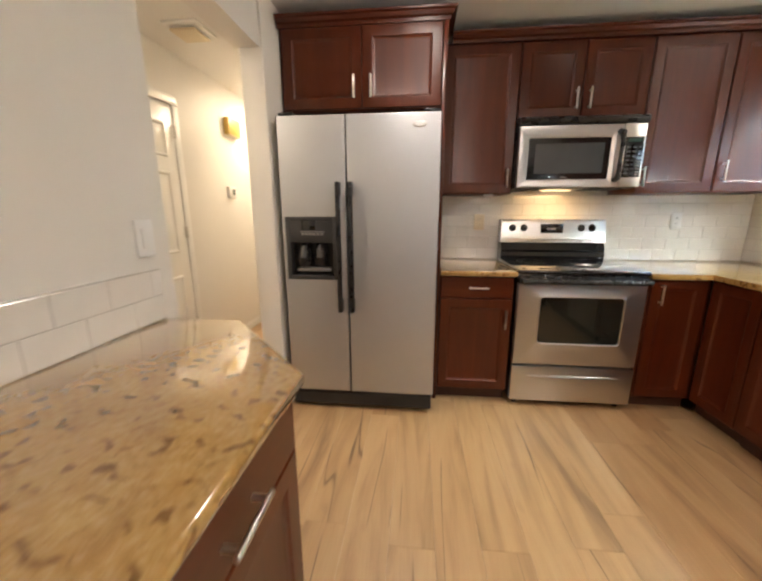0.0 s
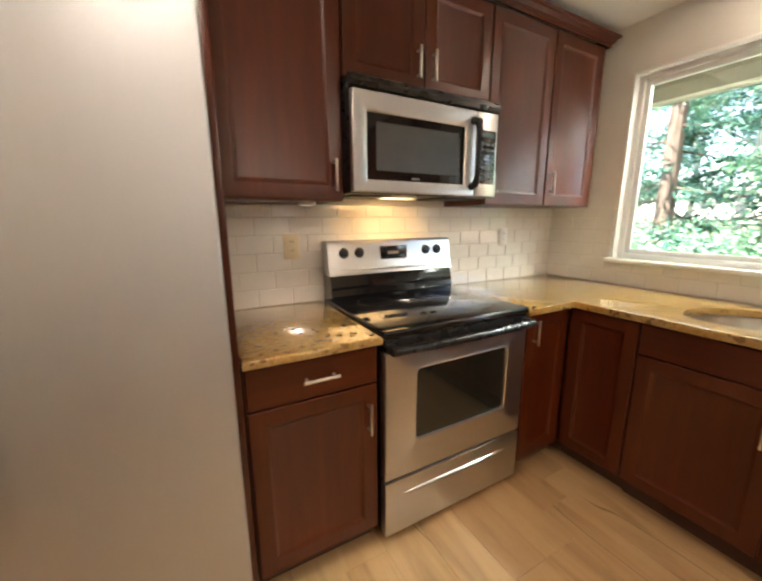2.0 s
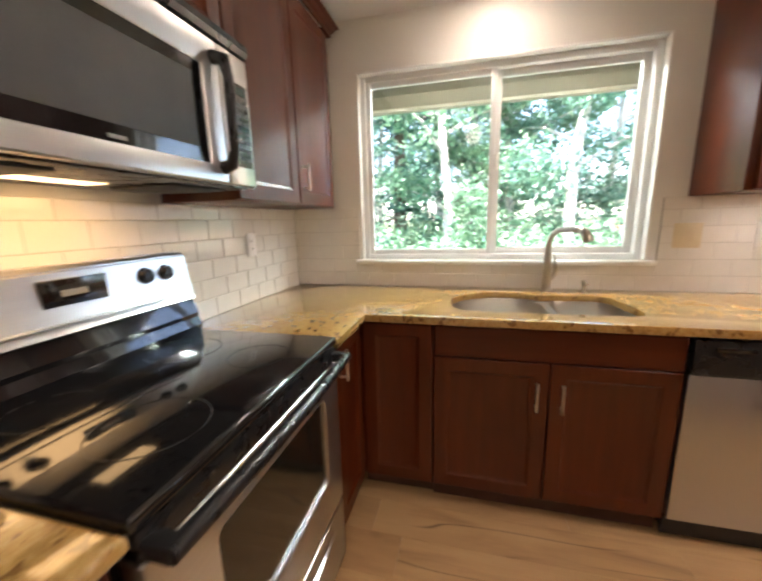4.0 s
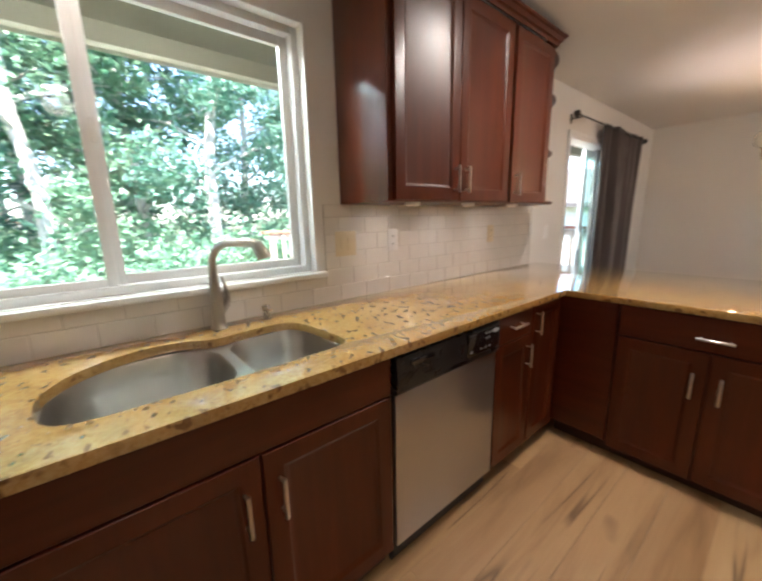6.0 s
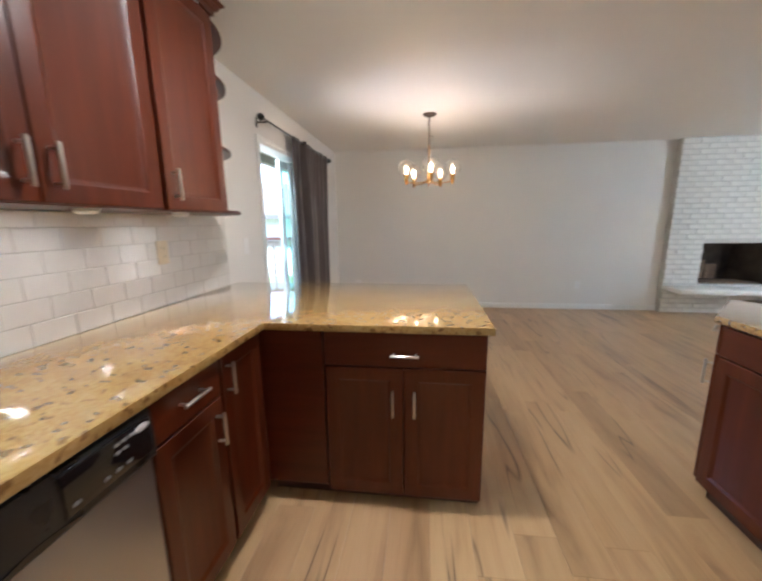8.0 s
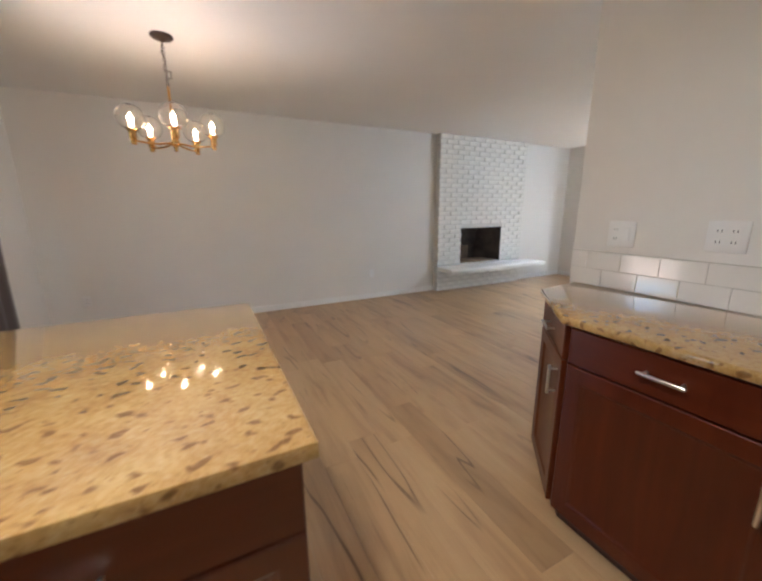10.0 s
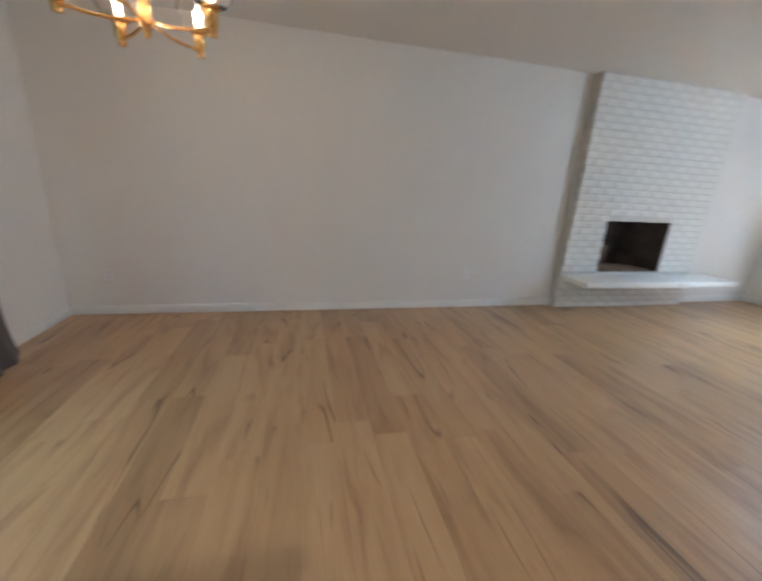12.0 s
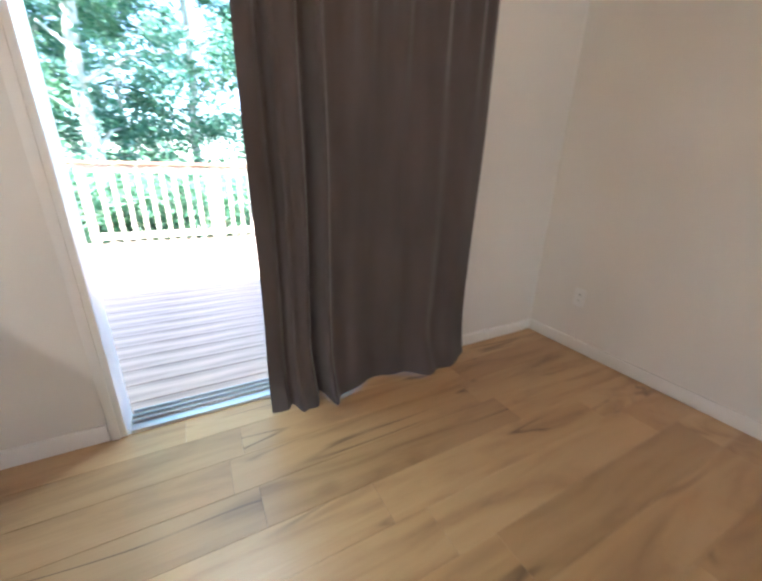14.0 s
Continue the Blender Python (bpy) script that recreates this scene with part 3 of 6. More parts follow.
# east run, fronts at x = 2.885
cabinet("base_cabinet", facing(2.885, 3.28, 0, "w"), 0.342, 0.62, 0, 0.885,
        [("door", 0.026, 0.338, 0.10, 0.878, 0, None)], "dark cherry-stained corner base cabinet with a plain shaker door", "base cabinets")
cabinet("base_cabinet", facing(2.885, 2.937, 0, "w"), 0.935, 0.05, 0, 0.885,
        [("drawer", 0.004, 0.931, 0.740, 0.878, 0, None), ("door", 0.004, 0.472, 0.10, 0.734, 0.425, 0.597), ("door", 0.478, 0.931, 0.10, 0.734, 0.522, 0.597)],
        "dark cherry-stained double-door base cabinet under the sink", "base cabinets")
cabinet("base_cabinet", facing(2.885, 1.370, 0, "w"), 0.335, 0.64, 0, 0.885,
        [("drawer", 0.006, 0.329, 0.742, 0.878, 0.168, 0.815), ("door", 0.006, 0.329, 0.10, 0.736, 0.285, 0.63)],
        "narrow dark cherry-stained base cabinet beside the dishwasher", "base cabinets")
cabinet("base_cabinet", facing(2.885, 1.033, 0, "w"), 0.335, 0.64, 0, 0.885,
        [("door", 0.006, 0.30, 0.10, 0.878, 0.035, 0.785)], "dark cherry-stained corner base cabinet with one tall door", "base cabinets")
# peninsula, fronts at y = 0.68, and its plain corner panel
cabinet("base_cabinet", facing(2.885, 0.680, 0, "n"), 0.30, 0.64, 0, 0.885,
        [("panel", 0.0, 0.298, 0.10, 0.884, 0, None)], "dark cherry-stained blind corner panel of the peninsula", "base cabinets")
peninsula = cabinet("base_cabinet", facing(2.583, 0.680, 0, "n"), 0.718, 0.64, 0, 0.885,
        [("drawer", 0.004, 0.714, 0.720, 0.878, 0.365, 0.782), ("door", 0.004, 0.358, 0.075, 0.714, 0.312, 0.557), ("door", 0.364, 0.714, 0.075, 0.714, 0.408, 0.557)],
        "dark cherry-stained peninsula cabinet with a drawer over two doors", "base cabinets", 0.07)
bm = bmesh.new()
bx(bm, -0.94, 0.642, 0.0, 0.718, 0.658, 0.8845)
part("back_panel", bm, M_WOOD, peninsula)
# west run, fronts at x = 0.80, and its slanted ends
cabinet("base_cabinet", facing(0.80, 0.47, 0, "e"), 0.62, 0.59, 0, 0.885,
        [("drawer", 0.006, 0.614, 0.742, 0.878, 0.31, 0.815), ("door", 0.006, 0.614, 0.10, 0.736, 0.555, 0.60)],
        "dark cherry-stained base cabinet with a drawer along the short counter", "base cabinets")
cabinet("base_cabinet", facing(0.80, 1.092, 0, "e"), 0.65, 0.59, 0, 0.885,
        [("drawer", 0.006, 0.644, 0.742, 0.878, 0.385, 0.80), ("door", 0.006, 0.644, 0.10, 0.736, 0.05, 0.60)],
        "dark cherry-stained base cabinet with a drawer along the short counter", "base cabinets")


def slanted_cabinet(name, a, b, label):
    """A wedge unit whose front runs from a to b, with its back on the west wall."""
    root = thing(name, pose(0, 0, 0), label, "cabinet", "base cabinets")
    (ax, ay), (bx_, by) = a, b
    for nm, mat, z0, z1, k in (("body", M_WOOD, 0.09, 0.885, 0.0), ("toe_kick", M_TOE, 0.0, 0.09, 0.05)):
        s = 1 if by > ay else -1
        bm = bmesh.new()
        y_in = ay if by > ay else ay
        poly = [(0.21, y_in), (ax - k, y_in), (bx_ - k * 0.5, by - s * k), (0.21, by - s * k)]
        loops(bm, [[(x, y, z) for x, y in poly] for z in (z0, z1)], True, True, True)
        part(nm, bm, mat, root)
    d = Vector((bx_ - ax, by - ay, 0))
    n = Vector((d.y, -d.x, 0)).normalized()
    if n.x < 0:
        n = -n
    yaw = math.degrees(math.atan2(n.x, -n.y))
    start = Vector((ax, ay, 0)) if Matrix.Rotation(radians(yaw), 3, "Z") @ Vector((1, 0, 0)) @ d > 0 else Vector((bx_, by, 0))
    w = d.length
    for kind, z0, z1 in (("drawer", 0.742, 0.878), ("door", 0.10, 0.736)):
        m = Matrix.Translation(start) @ pose(0, 0, 0, 0, 0, yaw) @ pose(0.012, 0, z0)
        bm = shaker(w - 0.024, z1 - z0) if kind == "door" else flat_front(w - 0.024, z1 - z0)
        f = part("door" if kind == "door" else "drawer_front", bm, M_WOOD if kind == "door" else M_WOODX, root, "", m)
        part("handle", bar_pull(kind == "door"), M_NICKEL, f, "brushed nickel bar pull",
             pose(w / 2 - 0.012 if kind == "drawer" else w - 0.07, -0.02, (z1 - z0) / 2 if kind == "drawer" else 0.53))
    return root


slanted_cabinet("corner_cabinet", (0.80, 1.745), (0.47, 2.105), "dark cherry-stained angled end cabinet by the hall opening")
slanted_cabinet("corner_cabinet", (0.80, 0.467), (0.50, 0.135), "dark cherry-stained angled end cabinet by the living room")

# wall cabinets north, fronts at y = 3.595 (doors to 3.575)
UZ0, UZ1 = 1.405, 2.340
for x0, w, z0, fronts, lab in (
    (1.252, 0.482, UZ0, [("door", 0.004, 0.478, UZ0 + 0.004, UZ1 - 0.02, 0.44, UZ0 + 0.10)], "tall dark cherry-stained wall cabinet beside the microwave"),
    (1.735, 0.785, 1.875, [("door", 0.004, 0.390, 1.88, UZ1 - 0.02, 0.352, 1.985), ("door", 0.395, 0.781, 1.88, UZ1 - 0.02, 0.433, 1.985)], "dark cherry-stained two-door wall cabinet over the microwave"),
    (2.521, 0.466, UZ0, [("door", 0.004, 0.462, UZ0 + 0.004, UZ1 - 0.02, 0.03, UZ0 + 0.10)], "dark cherry-stained wall cabinet beside the microwave"),
    (2.988, 0.475, UZ0, [("door", 0.004, 0.430, UZ0 + 0.004, UZ1 - 0.02, 0.042, UZ0 + 0.13)], "dark cherry-stained corner wall cabinet by the window"),
):
    cabinet("wall_cabinet", facing(x0, 3.595, 0, "s"), w, 0.313, z0, UZ1, fronts, lab, "wall cabinets", 0, style="cabinet")
# over the refrigerator
fridge_top = cabinet("wall_cabinet", facing(0.256, 3.30, 0, "s"), 0.968, 0.608, 1.885, UZ1 + 0.005,
        [("door", 0.02, 0.496, 1.892, UZ1 - 0.012, 0.452, 2.005), ("door", 0.502, 0.964, 1.892, UZ1 - 0.012, 0.552, 2.005)],
        "deep dark cherry-stained two-door cabinet over the refrigerator", "wall cabinets", 0)
bm = bmesh.new()
bx(bm, 0.9695, -0.025, 0.0, 0.9945, 0.608, UZ1, 0.002)
part("side_panel", bm, M_WOOD, fridge_top, "tall panel beside the refrigerator")
# wall cabinets east, fronts at x = 3.18
cabinet("wall_cabinet", facing(3.18, 1.735, 0, "w"), 0.905, 0.363, UZ0, UZ1,
        [("door", 0.03, 0.452, UZ0 + 0.004, UZ1 - 0.02, 0.415, UZ0 + 0.105), ("door", 0.456, 0.895, UZ0 + 0.004, UZ1 - 0.02, 0.495, UZ0 + 0.105)],
        "dark cherry-stained two-door wall cabinet beside the window", "wall cabinets", 0)
cabinet("wall_cabinet", facing(3.18, 0.829, 0, "w"), 0.459, 0.363, UZ0, UZ1,
        [("door", 0.02, 0.450, UZ0 + 0.004, UZ1 - 0.02, 0.062, UZ0 + 0.105)], "dark cherry-stained one-door wall cabinet", "wall cabinets", 0)

# quarter-round open shelves at the end of the wall cabinets
es = thing("end_shelf", pose(3.535, 0.369, 0), "dark cherry-stained open end shelves with rounded corners", "shelf")
for z in (UZ0, 1.735, 2.075, UZ1 - 0.02):
    bm = bmesh.new()
    ra, rb = (0.36, 0.46) if z == UZ0 else (0.345, 0.41)
    rings = []
    for k, h in ((0.004, 0), (0, 0.004), (0, 0.014), (0.004, 0.018)):
        rings.append([(0, 0, z + h)] + [(-(ra - k) * math.cos(a), -(rb - k) * math.sin(a), z + h) for a in (math.pi / 2 * i / 12 for i in range(13))])
    loops(bm, rings, True, True, True)
    part("shelf_board", bm, M_WOODX, es)


def crown(points, label):
    """A stepped cornice swept along points in plan, standing out to the right of the way walked."""
    prof = [(0.0, UZ1 - 0.012), (0.008, UZ1 - 0.012), (0.010, UZ1 + 0.006), (0.022, UZ1 + 0.012), (0.030, UZ1 + 0.030), (0.042, UZ1 + 0.036), (0.045, UZ1 + 0.046), (0.0, UZ1 + 0.046)]
    pts = [Vector((x, y, 0)) for x, y in points]
    rings = []
    for i, p in enumerate(pts):
        n = Vector((0, 0, 0))
        for a, b in ((i - 1, i), (i, i + 1)):
            if 0 <= a and b < len(pts):
                d = (pts[b] - pts[a]).normalized()
                n += Vector((d.y, -d.x, 0))
        n = n.normalized()
        d = (pts[min(i + 1, len(pts) - 1)] - pts[max(i - 1, 0)])
        ref = pts[i + 1] - pts[i] if i + 1 < len(pts) else pts[i] - pts[i - 1]
        ref = Vector((ref.y, -ref.x, 0)).normalized()
        n = n / max(0.5, n.dot(ref))
        rings.append([p + n * o + Vector((0, 0, z)) for o, z in prof])
    bm = bmesh.new()
    loops(bm, rings, True, True, True)
    return tagged(part("crown_moulding", bm, M_WOODX, None, "", None, 25), label, "moulding")


crown([(0.256, 3.28), (1.2505, 3.28), (1.2505, 3.574)], "dark cherry-stained cornice over the refrigerator cabinet")
crown([(1.297, 3.575), (3.463, 3.575), (3.463, 3.905)], "dark cherry-stained cornice along the north wall cabinets")
crown([(3.54, 1.735), (3.16, 1.735), (3.16, 0.366), (3.54, 0.366)], "dark cherry-stained cornice along the window-side wall cabinets")


# ---- granite worktops ----
def slab(name, outline, hole, label, z0=0.885, z1=0.918):
    bm = bmesh.new()

    def ring(pts):
        vs = [bm.verts.new((x, y, z1)) for x, y in pts]
        return [bm.edges.new((vs[i], vs[(i + 1) % len(vs)])) for i in range(len(vs))]
    edges = ring(outline) + (ring(hole) if hole else [])
    bmesh.ops.triangle_fill(bm, edges=edges, use_beauty=True, use_dissolve=False)
    top = list(bm.faces)
    res = bmesh.ops.extrude_face_region(bm, geom=top)
    vs = [g for g in res["geom"] if isinstance(g, bmesh.types.BMVert)]
    bmesh.ops.translate(bm, vec=(0, 0, z0 - z1), verts=vs)
    bmesh.ops.recalc_face_normals(bm, faces=bm.faces)
    es = [e for e in bm.edges if len(e.link_faces) == 2 and e.calc_face_angle() > 1.2 and abs(e.verts[0].co.z - e.verts[1].co.z) < 1e-4]
    bmesh.ops.bevel(bm, geom=es, offset=0.011, segments=3, profile=0.5, affect="EDGES", clamp_overlap=True)
    return tagged(part(name, bm, M_GRANITE, None, "", None, 50), label, "worktop")


def smooth_loop(pts, n=6):
    """A closed curve through points."""
    out, k = [], len(pts)
    for i in range(k):
        p0, p1, p2, p3 = (Vector((*pts[(i + j) % k], 0)) for j in (-1, 0, 1, 2))
        for s in range(n):
            t = s / n
            v = 0.5 * (2 * p1 + (p2 - p0) * t + (2 * p0 - 5 * p1 + 4 * p2 - p3) * t * t + (3 * p1 - p0 - 3 * p2 + p3) * t ** 3)
            out.append((v.x, v.y))
    return out


SINK_HOLE = smooth_loop([(2.985, 2.80), (3.05, 2.865), (3.20, 2.875), (3.33, 2.80), (3.405, 2.66), (3.405, 2.53), (3.355, 2.43), (3.365, 2.33),
                         (3.375, 2.20), (3.33, 2.115), (3.15, 2.085), (3.02, 2.085), (2.985, 2.15), (2.975, 2.40), (2.975, 2.62)])
WT = EAST + 0.006
slab("worktop", [(1.2525, 3.235), (1.728, 3.235), (1.728, NORTH + 0.006), (1.2525, NORTH + 0.006)], None, "polished gold-brown granite worktop beside the range")
slab("worktop", [(2.508, 3.235), (2.845, 3.235), (2.845, 0.725), (1.845, 0.725), (1.845, -0.32), (WT, -0.32), (WT, NORTH + 0.006), (2.508, NORTH + 0.006)], SINK_HOLE,
     "polished gold-brown granite worktop with sink cutout and peninsula")
slab("worktop", [(0.199, 0.06), (0.515, 0.095), (0.835, 0.445), (0.84, 1.765), (0.49, 2.14), (0.199, 2.14)], None, "polished gold-brown granite worktop with clipped corners")


# ---- sink, tap, soap pump ----
sink = thing("sink", pose(0, 0, 0), "stainless steel double-bowl sink set under the granite", "sink")


def round_box(x0, y0, x1, y1, r, z, n=5):
    out = []
    for cx, cy, a0 in ((x1 - r, y1 - r, 0), (x0 + r, y1 - r, 90), (x0 + r, y0 + r, 180), (x1 - r, y0 + r, 270)):
        for k in range(n + 1):
            a = radians(a0 + 90 * k / n)
            out.append((cx + r * math.cos(a), cy + r * math.sin(a), z))
    return out


BOWLS = ((2.985, 2.43, 3.40, 2.875, 0.14, 0.215), (2.985, 2.085, 3.37, 2.395, 0.09, 0.18))
bm = bmesh.new()
edges = []
vs = [bm.verts.new((x, y, 0.884)) for x, y in smooth_loop([(2.965, 2.86), (3.10, 2.905), (3.25, 2.90), (3.43, 2.75), (3.44, 2.5), (3.41, 2.25), (3.38, 2.09), (3.2, 2.055), (2.97, 2.06), (2.95, 2.4)], 5)]
edges += [bm.edges.new((vs[i], vs[(i + 1) % len(vs)])) for i in range(len(vs))]
for x0, y0, x1, y1, r, d in BOWLS:
    vs = [bm.verts.new(p) for p in round_box(x0, y0, x1, y1, r, 0.884)]
    edges += [bm.edges.new((vs[i], vs[(i + 1) % len(vs)])) for i in range(len(vs))]
bmesh.ops.triangle_fill(bm, edges=edges, use_beauty=True)
part("rim", bm, M_SINK, sink)
for x0, y0, x1, y1, r, d in BOWLS:
    bm = bmesh.new()
    rings = []
    for k, h in ((0, 0.884), (0.004, 0.876), (0.010, 0.80), (0.018, 0.884 - d + 0.04), (0.03, 0.884 - d + 0.015), (0.055, 0.884 - d), (0.12, 0.884 - d - 0.004)):
        rings.append(round_box(x0 + k, y0 + k, x1 - k, y1 - k, max(0.02, r - k * 0.6), h))
    loops(bm, rings, True, False, True)
    part("bowl", bm, M_SINK, sink, "", None, 50)
    bm = bmesh.new()
    lathe(bm, ((x0 + x1) / 2, (y0 + y1) / 2, 0.884 - d - 0.003), [(0.04, 0), (0.042, 0.003), (0.03, 0.004), (0.012, 0.001)], 16)
    part("drain", bm, M_NICKEL, sink)

tap = thing("tap", pose(3.478, 2.375, 0.918, 0, 0, 15), "brushed nickel pull-out kitchen tap with a side lever", "tap")
bm = bmesh.new()
lathe(bm, (0, 0, 0), [(0.030, 0.0), (0.031, 0.006), (0.027, 0.012), (0.024, 0.03), (0.022, 0.10), (0.023, 0.135)], 18)
part("body", bm, M_FAUCET, tap)
bm = bmesh.new()
arc = [(0, 0, 0.13), (0, 0, 0.235)]
for k in range(1, 9):
    a = radians(180 - 95 * k / 8)
    arc.append((-(0.085 + 0.085 * math.cos(a)), -(0.03 + 0.03 * math.cos(a)), 0.252 + 0.085 * math.sin(a)))
arc += [(-0.14, -0.052, 0.339), (-0.175, -0.066, 0.336)]
tube(bm, arc, [0.021, 0.0165] + [0.0150] * 8 + [0.017, 0.019], 14)
part("spout", bm, M_FAUCET, tap)
bm = bmesh.new()
tube(bm, [(-0.168, -0.063, 0.341), (-0.193, -0.073, 0.328), (-0.212, -0.081, 0.293), (-0.215, -0.082, 0.280)], [0.017, 0.022, 0.026, 0.024], 14)
part("spray_head", bm, M_FAUCET, tap)
bm = bmesh.new()
tube(bm, [(0.0, -0.016, 0.060), (0.0, -0.040, 0.088), (0.0, -0.050, 0.118)], [0.011, 0.014, 0.012], 10)
tube(bm, [(0.0, -0.050, 0.115), (-0.004, -0.044, 0.150), (-0.004, -0.030, 0.205)], [0.011, 0.008, 0.004], 10)
part("lever", bm, M_FAUCET, tap)

pump = thing("soap_pump", pose(3.482, 2.183, 0.918), "short chrome soap pump on the granite worktop", "soap pump")
bm = bmesh.new()
lathe(bm, (0, 0, 0), [(0.024, 0), (0.024, 0.006), (0.013, 0.010), (0.012, 0.035)], 16)
part("base", bm, M_CHROME, pump)
bm = bmesh.new()
lathe(bm, (0, 0, 0.036), [(0.010, 0), (0.016, 0.004), (0.017, 0.022), (0.012, 0.026)], 16)
tube(bm, [(0, 0, 0.05), (-0.03, -0.004, 0.05), (-0.045, -0.006, 0.045)], 0.006, 8)
part("nozzle", bm, M_CHROME, pump)


# ---- refrigerator ----
fr = thing("refrigerator", pose(0.295, 3.065, 0), "stainless side-by-side refrigerator with black handles and ice dispenser", "refrigerator")
bm = bmesh.new()
bx(bm, 0.006, 0.075, 0.03, 0.916, 0.80, 1.79, 0.006)
part("cabinet_body", bm, M_BLACKMATT, fr, "black refrigerator case")


def fridge_door(x0, x1, hole=None):
    """A door slab with a rounded front edge and, for the freezer, a sunk bay."""
    bm = bmesh.new()

    def ring(k, y):
        return [(x0 + k, y, 0.14 + k), (x1 - k, y, 0.14 + k), (x1 - k, y, 1.81 - k), (x0 + k, y, 1.81 - k)]
    rings = [ring(0, 0.07), ring(0, 0.012), ring(0.002, 0.005), ring(0.006, 0.0015), ring(0.012, 0.0)]
    if hole:
        hx0, hx1, hz0, hz1 = hole
        rings += [[(hx0, y, hz0), (hx1, y, hz0), (hx1, y, hz1), (hx0, y, hz1)] for y in (0.0, 0.062)]
    return loops(bm, rings, True, True, True)


left = part("freezer_door", fridge_door(0.0, 0.390, (0.022, 0.334, 0.885, 1.255)), M_STEEL, fr)
right = part("fridge_door", fridge_door(0.398, 0.922), M_STEEL, fr)
# black filler in the door gap stands for the shade there
bm = bmesh.new()
bx(bm, 0.3905, 0.014, 0.142, 0.3975, 0.072, 1.808)
part("door_gap_shade", bm, M_BLACKMATT, fr, "black strip standing for the shade in the gap between the doors")
disp = bmesh.new()
framed(disp, "y", -0.006, 0.05, 0.020, 0.336, 0.882, 1.258, 0.028, 0.004)
bx(disp, 0.046, -0.004, 1.105, 0.310, 0.045, 1.232, 0.004)
disp = part("ice_dispenser", disp, M_CHARCOAL, left, "black ice and water dispenser")
bm = bmesh.new()
bx(bm, 0.05, 0.056, 0.91, 0.306, 0.0605, 1.115)
part("recess", bm, M_BLACKMATT, disp)
bm = bmesh.new()
bx(bm, 0.120, -0.0062, 1.180, 0.205, -0.0035, 1.238, 0.001)
part("display", bm, M_GLOSSBLACK, disp)
for x in (0.125, 0.225):
    bm = bmesh.new()
    tube(bm, [(x, 0.045, 1.10), (x, 0.030, 1.06), (x, 0.016, 1.015), (x, 0.022, 0.985), (x, 0.040, 0.975)], [0.026, 0.032, 0.040, 0.036, 0.020], 14)
    part("paddle", bm, M_BLACK, disp)
bm = bmesh.new()
bx(bm, 0.075, 0.005, 0.93, 0.285, 0.05, 0.955, 0.01)
part("drip_tray", bm, M_GREY, disp)
for k in range(6):
    bm = bmesh.new()
    bx(bm, 0.118 + 0.023 * k, -0.0065, 1.150, 0.134 + 0.023 * k, -0.003, 1.163, 0.001)
    part("button", bm, M_GREY, disp)
bm = bmesh.new()
bx(bm, 0.112, -0.0055, 1.168, 0.262, -0.0035, 1.173)
part("legend_bar", bm, M_GREY, disp)
for x, d in ((0.352, left), (0.424, right)):
    bm = bmesh.new()
    bx(bm, x - 0.014, -0.062, 0.69, x + 0.014, -0.038, 1.45, 0.009, 3)
    for z in (0.715, 1.40):
        bx(bm, x - 0.012, -0.042, z - 0.025, x + 0.012, 0.001, z + 0.05, 0.006)
    part("handle", bm, M_BLACK, d, "long black bar handle")
bm = bmesh.new()
rings = [[(0.805 + 0.040 * k * math.cos(a), -0.001 - h, 1.748 + 0.016 * k * math.sin(a)) for a in (2 * math.pi * i / 20 for i in range(20))] for k, h in ((1, 0), (1, 0.002), (0.85, 0.004))]
loops(bm, rings, True, False, True)
part("badge", bm, M_SILVER, right, "plain silver oval badge")
bm = bmesh.new()
bx(bm, 0.008, 0.02, 0.03, 0.914, 0.075, 0.135, 0.008)
bx(bm, 0.03, 0.012, 0.095, 0.892, 0.021, 0.118, 0.003)
part("grille", bm, M_BLACKMATT, fr, "black ventilated kick grille")
for x in (0.05, 0.872):
    bm = bmesh.new()
    bx(bm, x - 0.045, 0.02, 1.812, x + 0.045, 0.10, 1.830, 0.006)
    part("hinge_cover", bm, M_BLACK, fr)
for x in (0.07, 0.85):
    bm = bmesh.new()
    tube(bm, [(x - 0.02, 0.09, 0.0165), (x + 0.02, 0.09, 0.0165)], 0.0165, 12)
    part("roller", bm, M_BLACK, fr)
    bm = bmesh.new()
    tube(bm, [(x - 0.02, 0.70, 0.0165), (x + 0.02, 0.70, 0.0165)], 0.0165, 12)
    part("roller", bm, M_BLACK, fr)


# ---- range ----
rg = thing("range", pose(1.738, 3.235, 0), "stainless electric range with black glass cooktop", "range")
W = 0.762
bm = bmesh.new()
bx(bm, 0.004, 0.045, 0.035, W - 0.004, 0.60, 0.90, 0.003)
part("body", bm, M_BLACKMATT, rg)
bm = bmesh.new()
bx(bm, -0.006, 0.0, 0.902, W + 0.006, 0.61, 0.932, 0.010, 3)
ct = part("cooktop", bm, M_GLOSSBLACK, rg, "glossy black ceramic cooktop")
for cx, cy, r in ((0.19, 0.17, 0.11), (0.56, 0.17, 0.09), (0.19, 0.44, 0.09), (0.56, 0.44, 0.11)):
    bm = bmesh.new()
    rings = [[(cx + q * math.cos(a), cy + q * math.sin(a), 0.9325) for a in (2 * math.pi * i / 36 for i in range(36))] for q in (r, r - 0.003)]
    loops(bm, rings)
    part("burner_ring", bm, M_BLACK, ct)
bm = bmesh.new()
rings = []
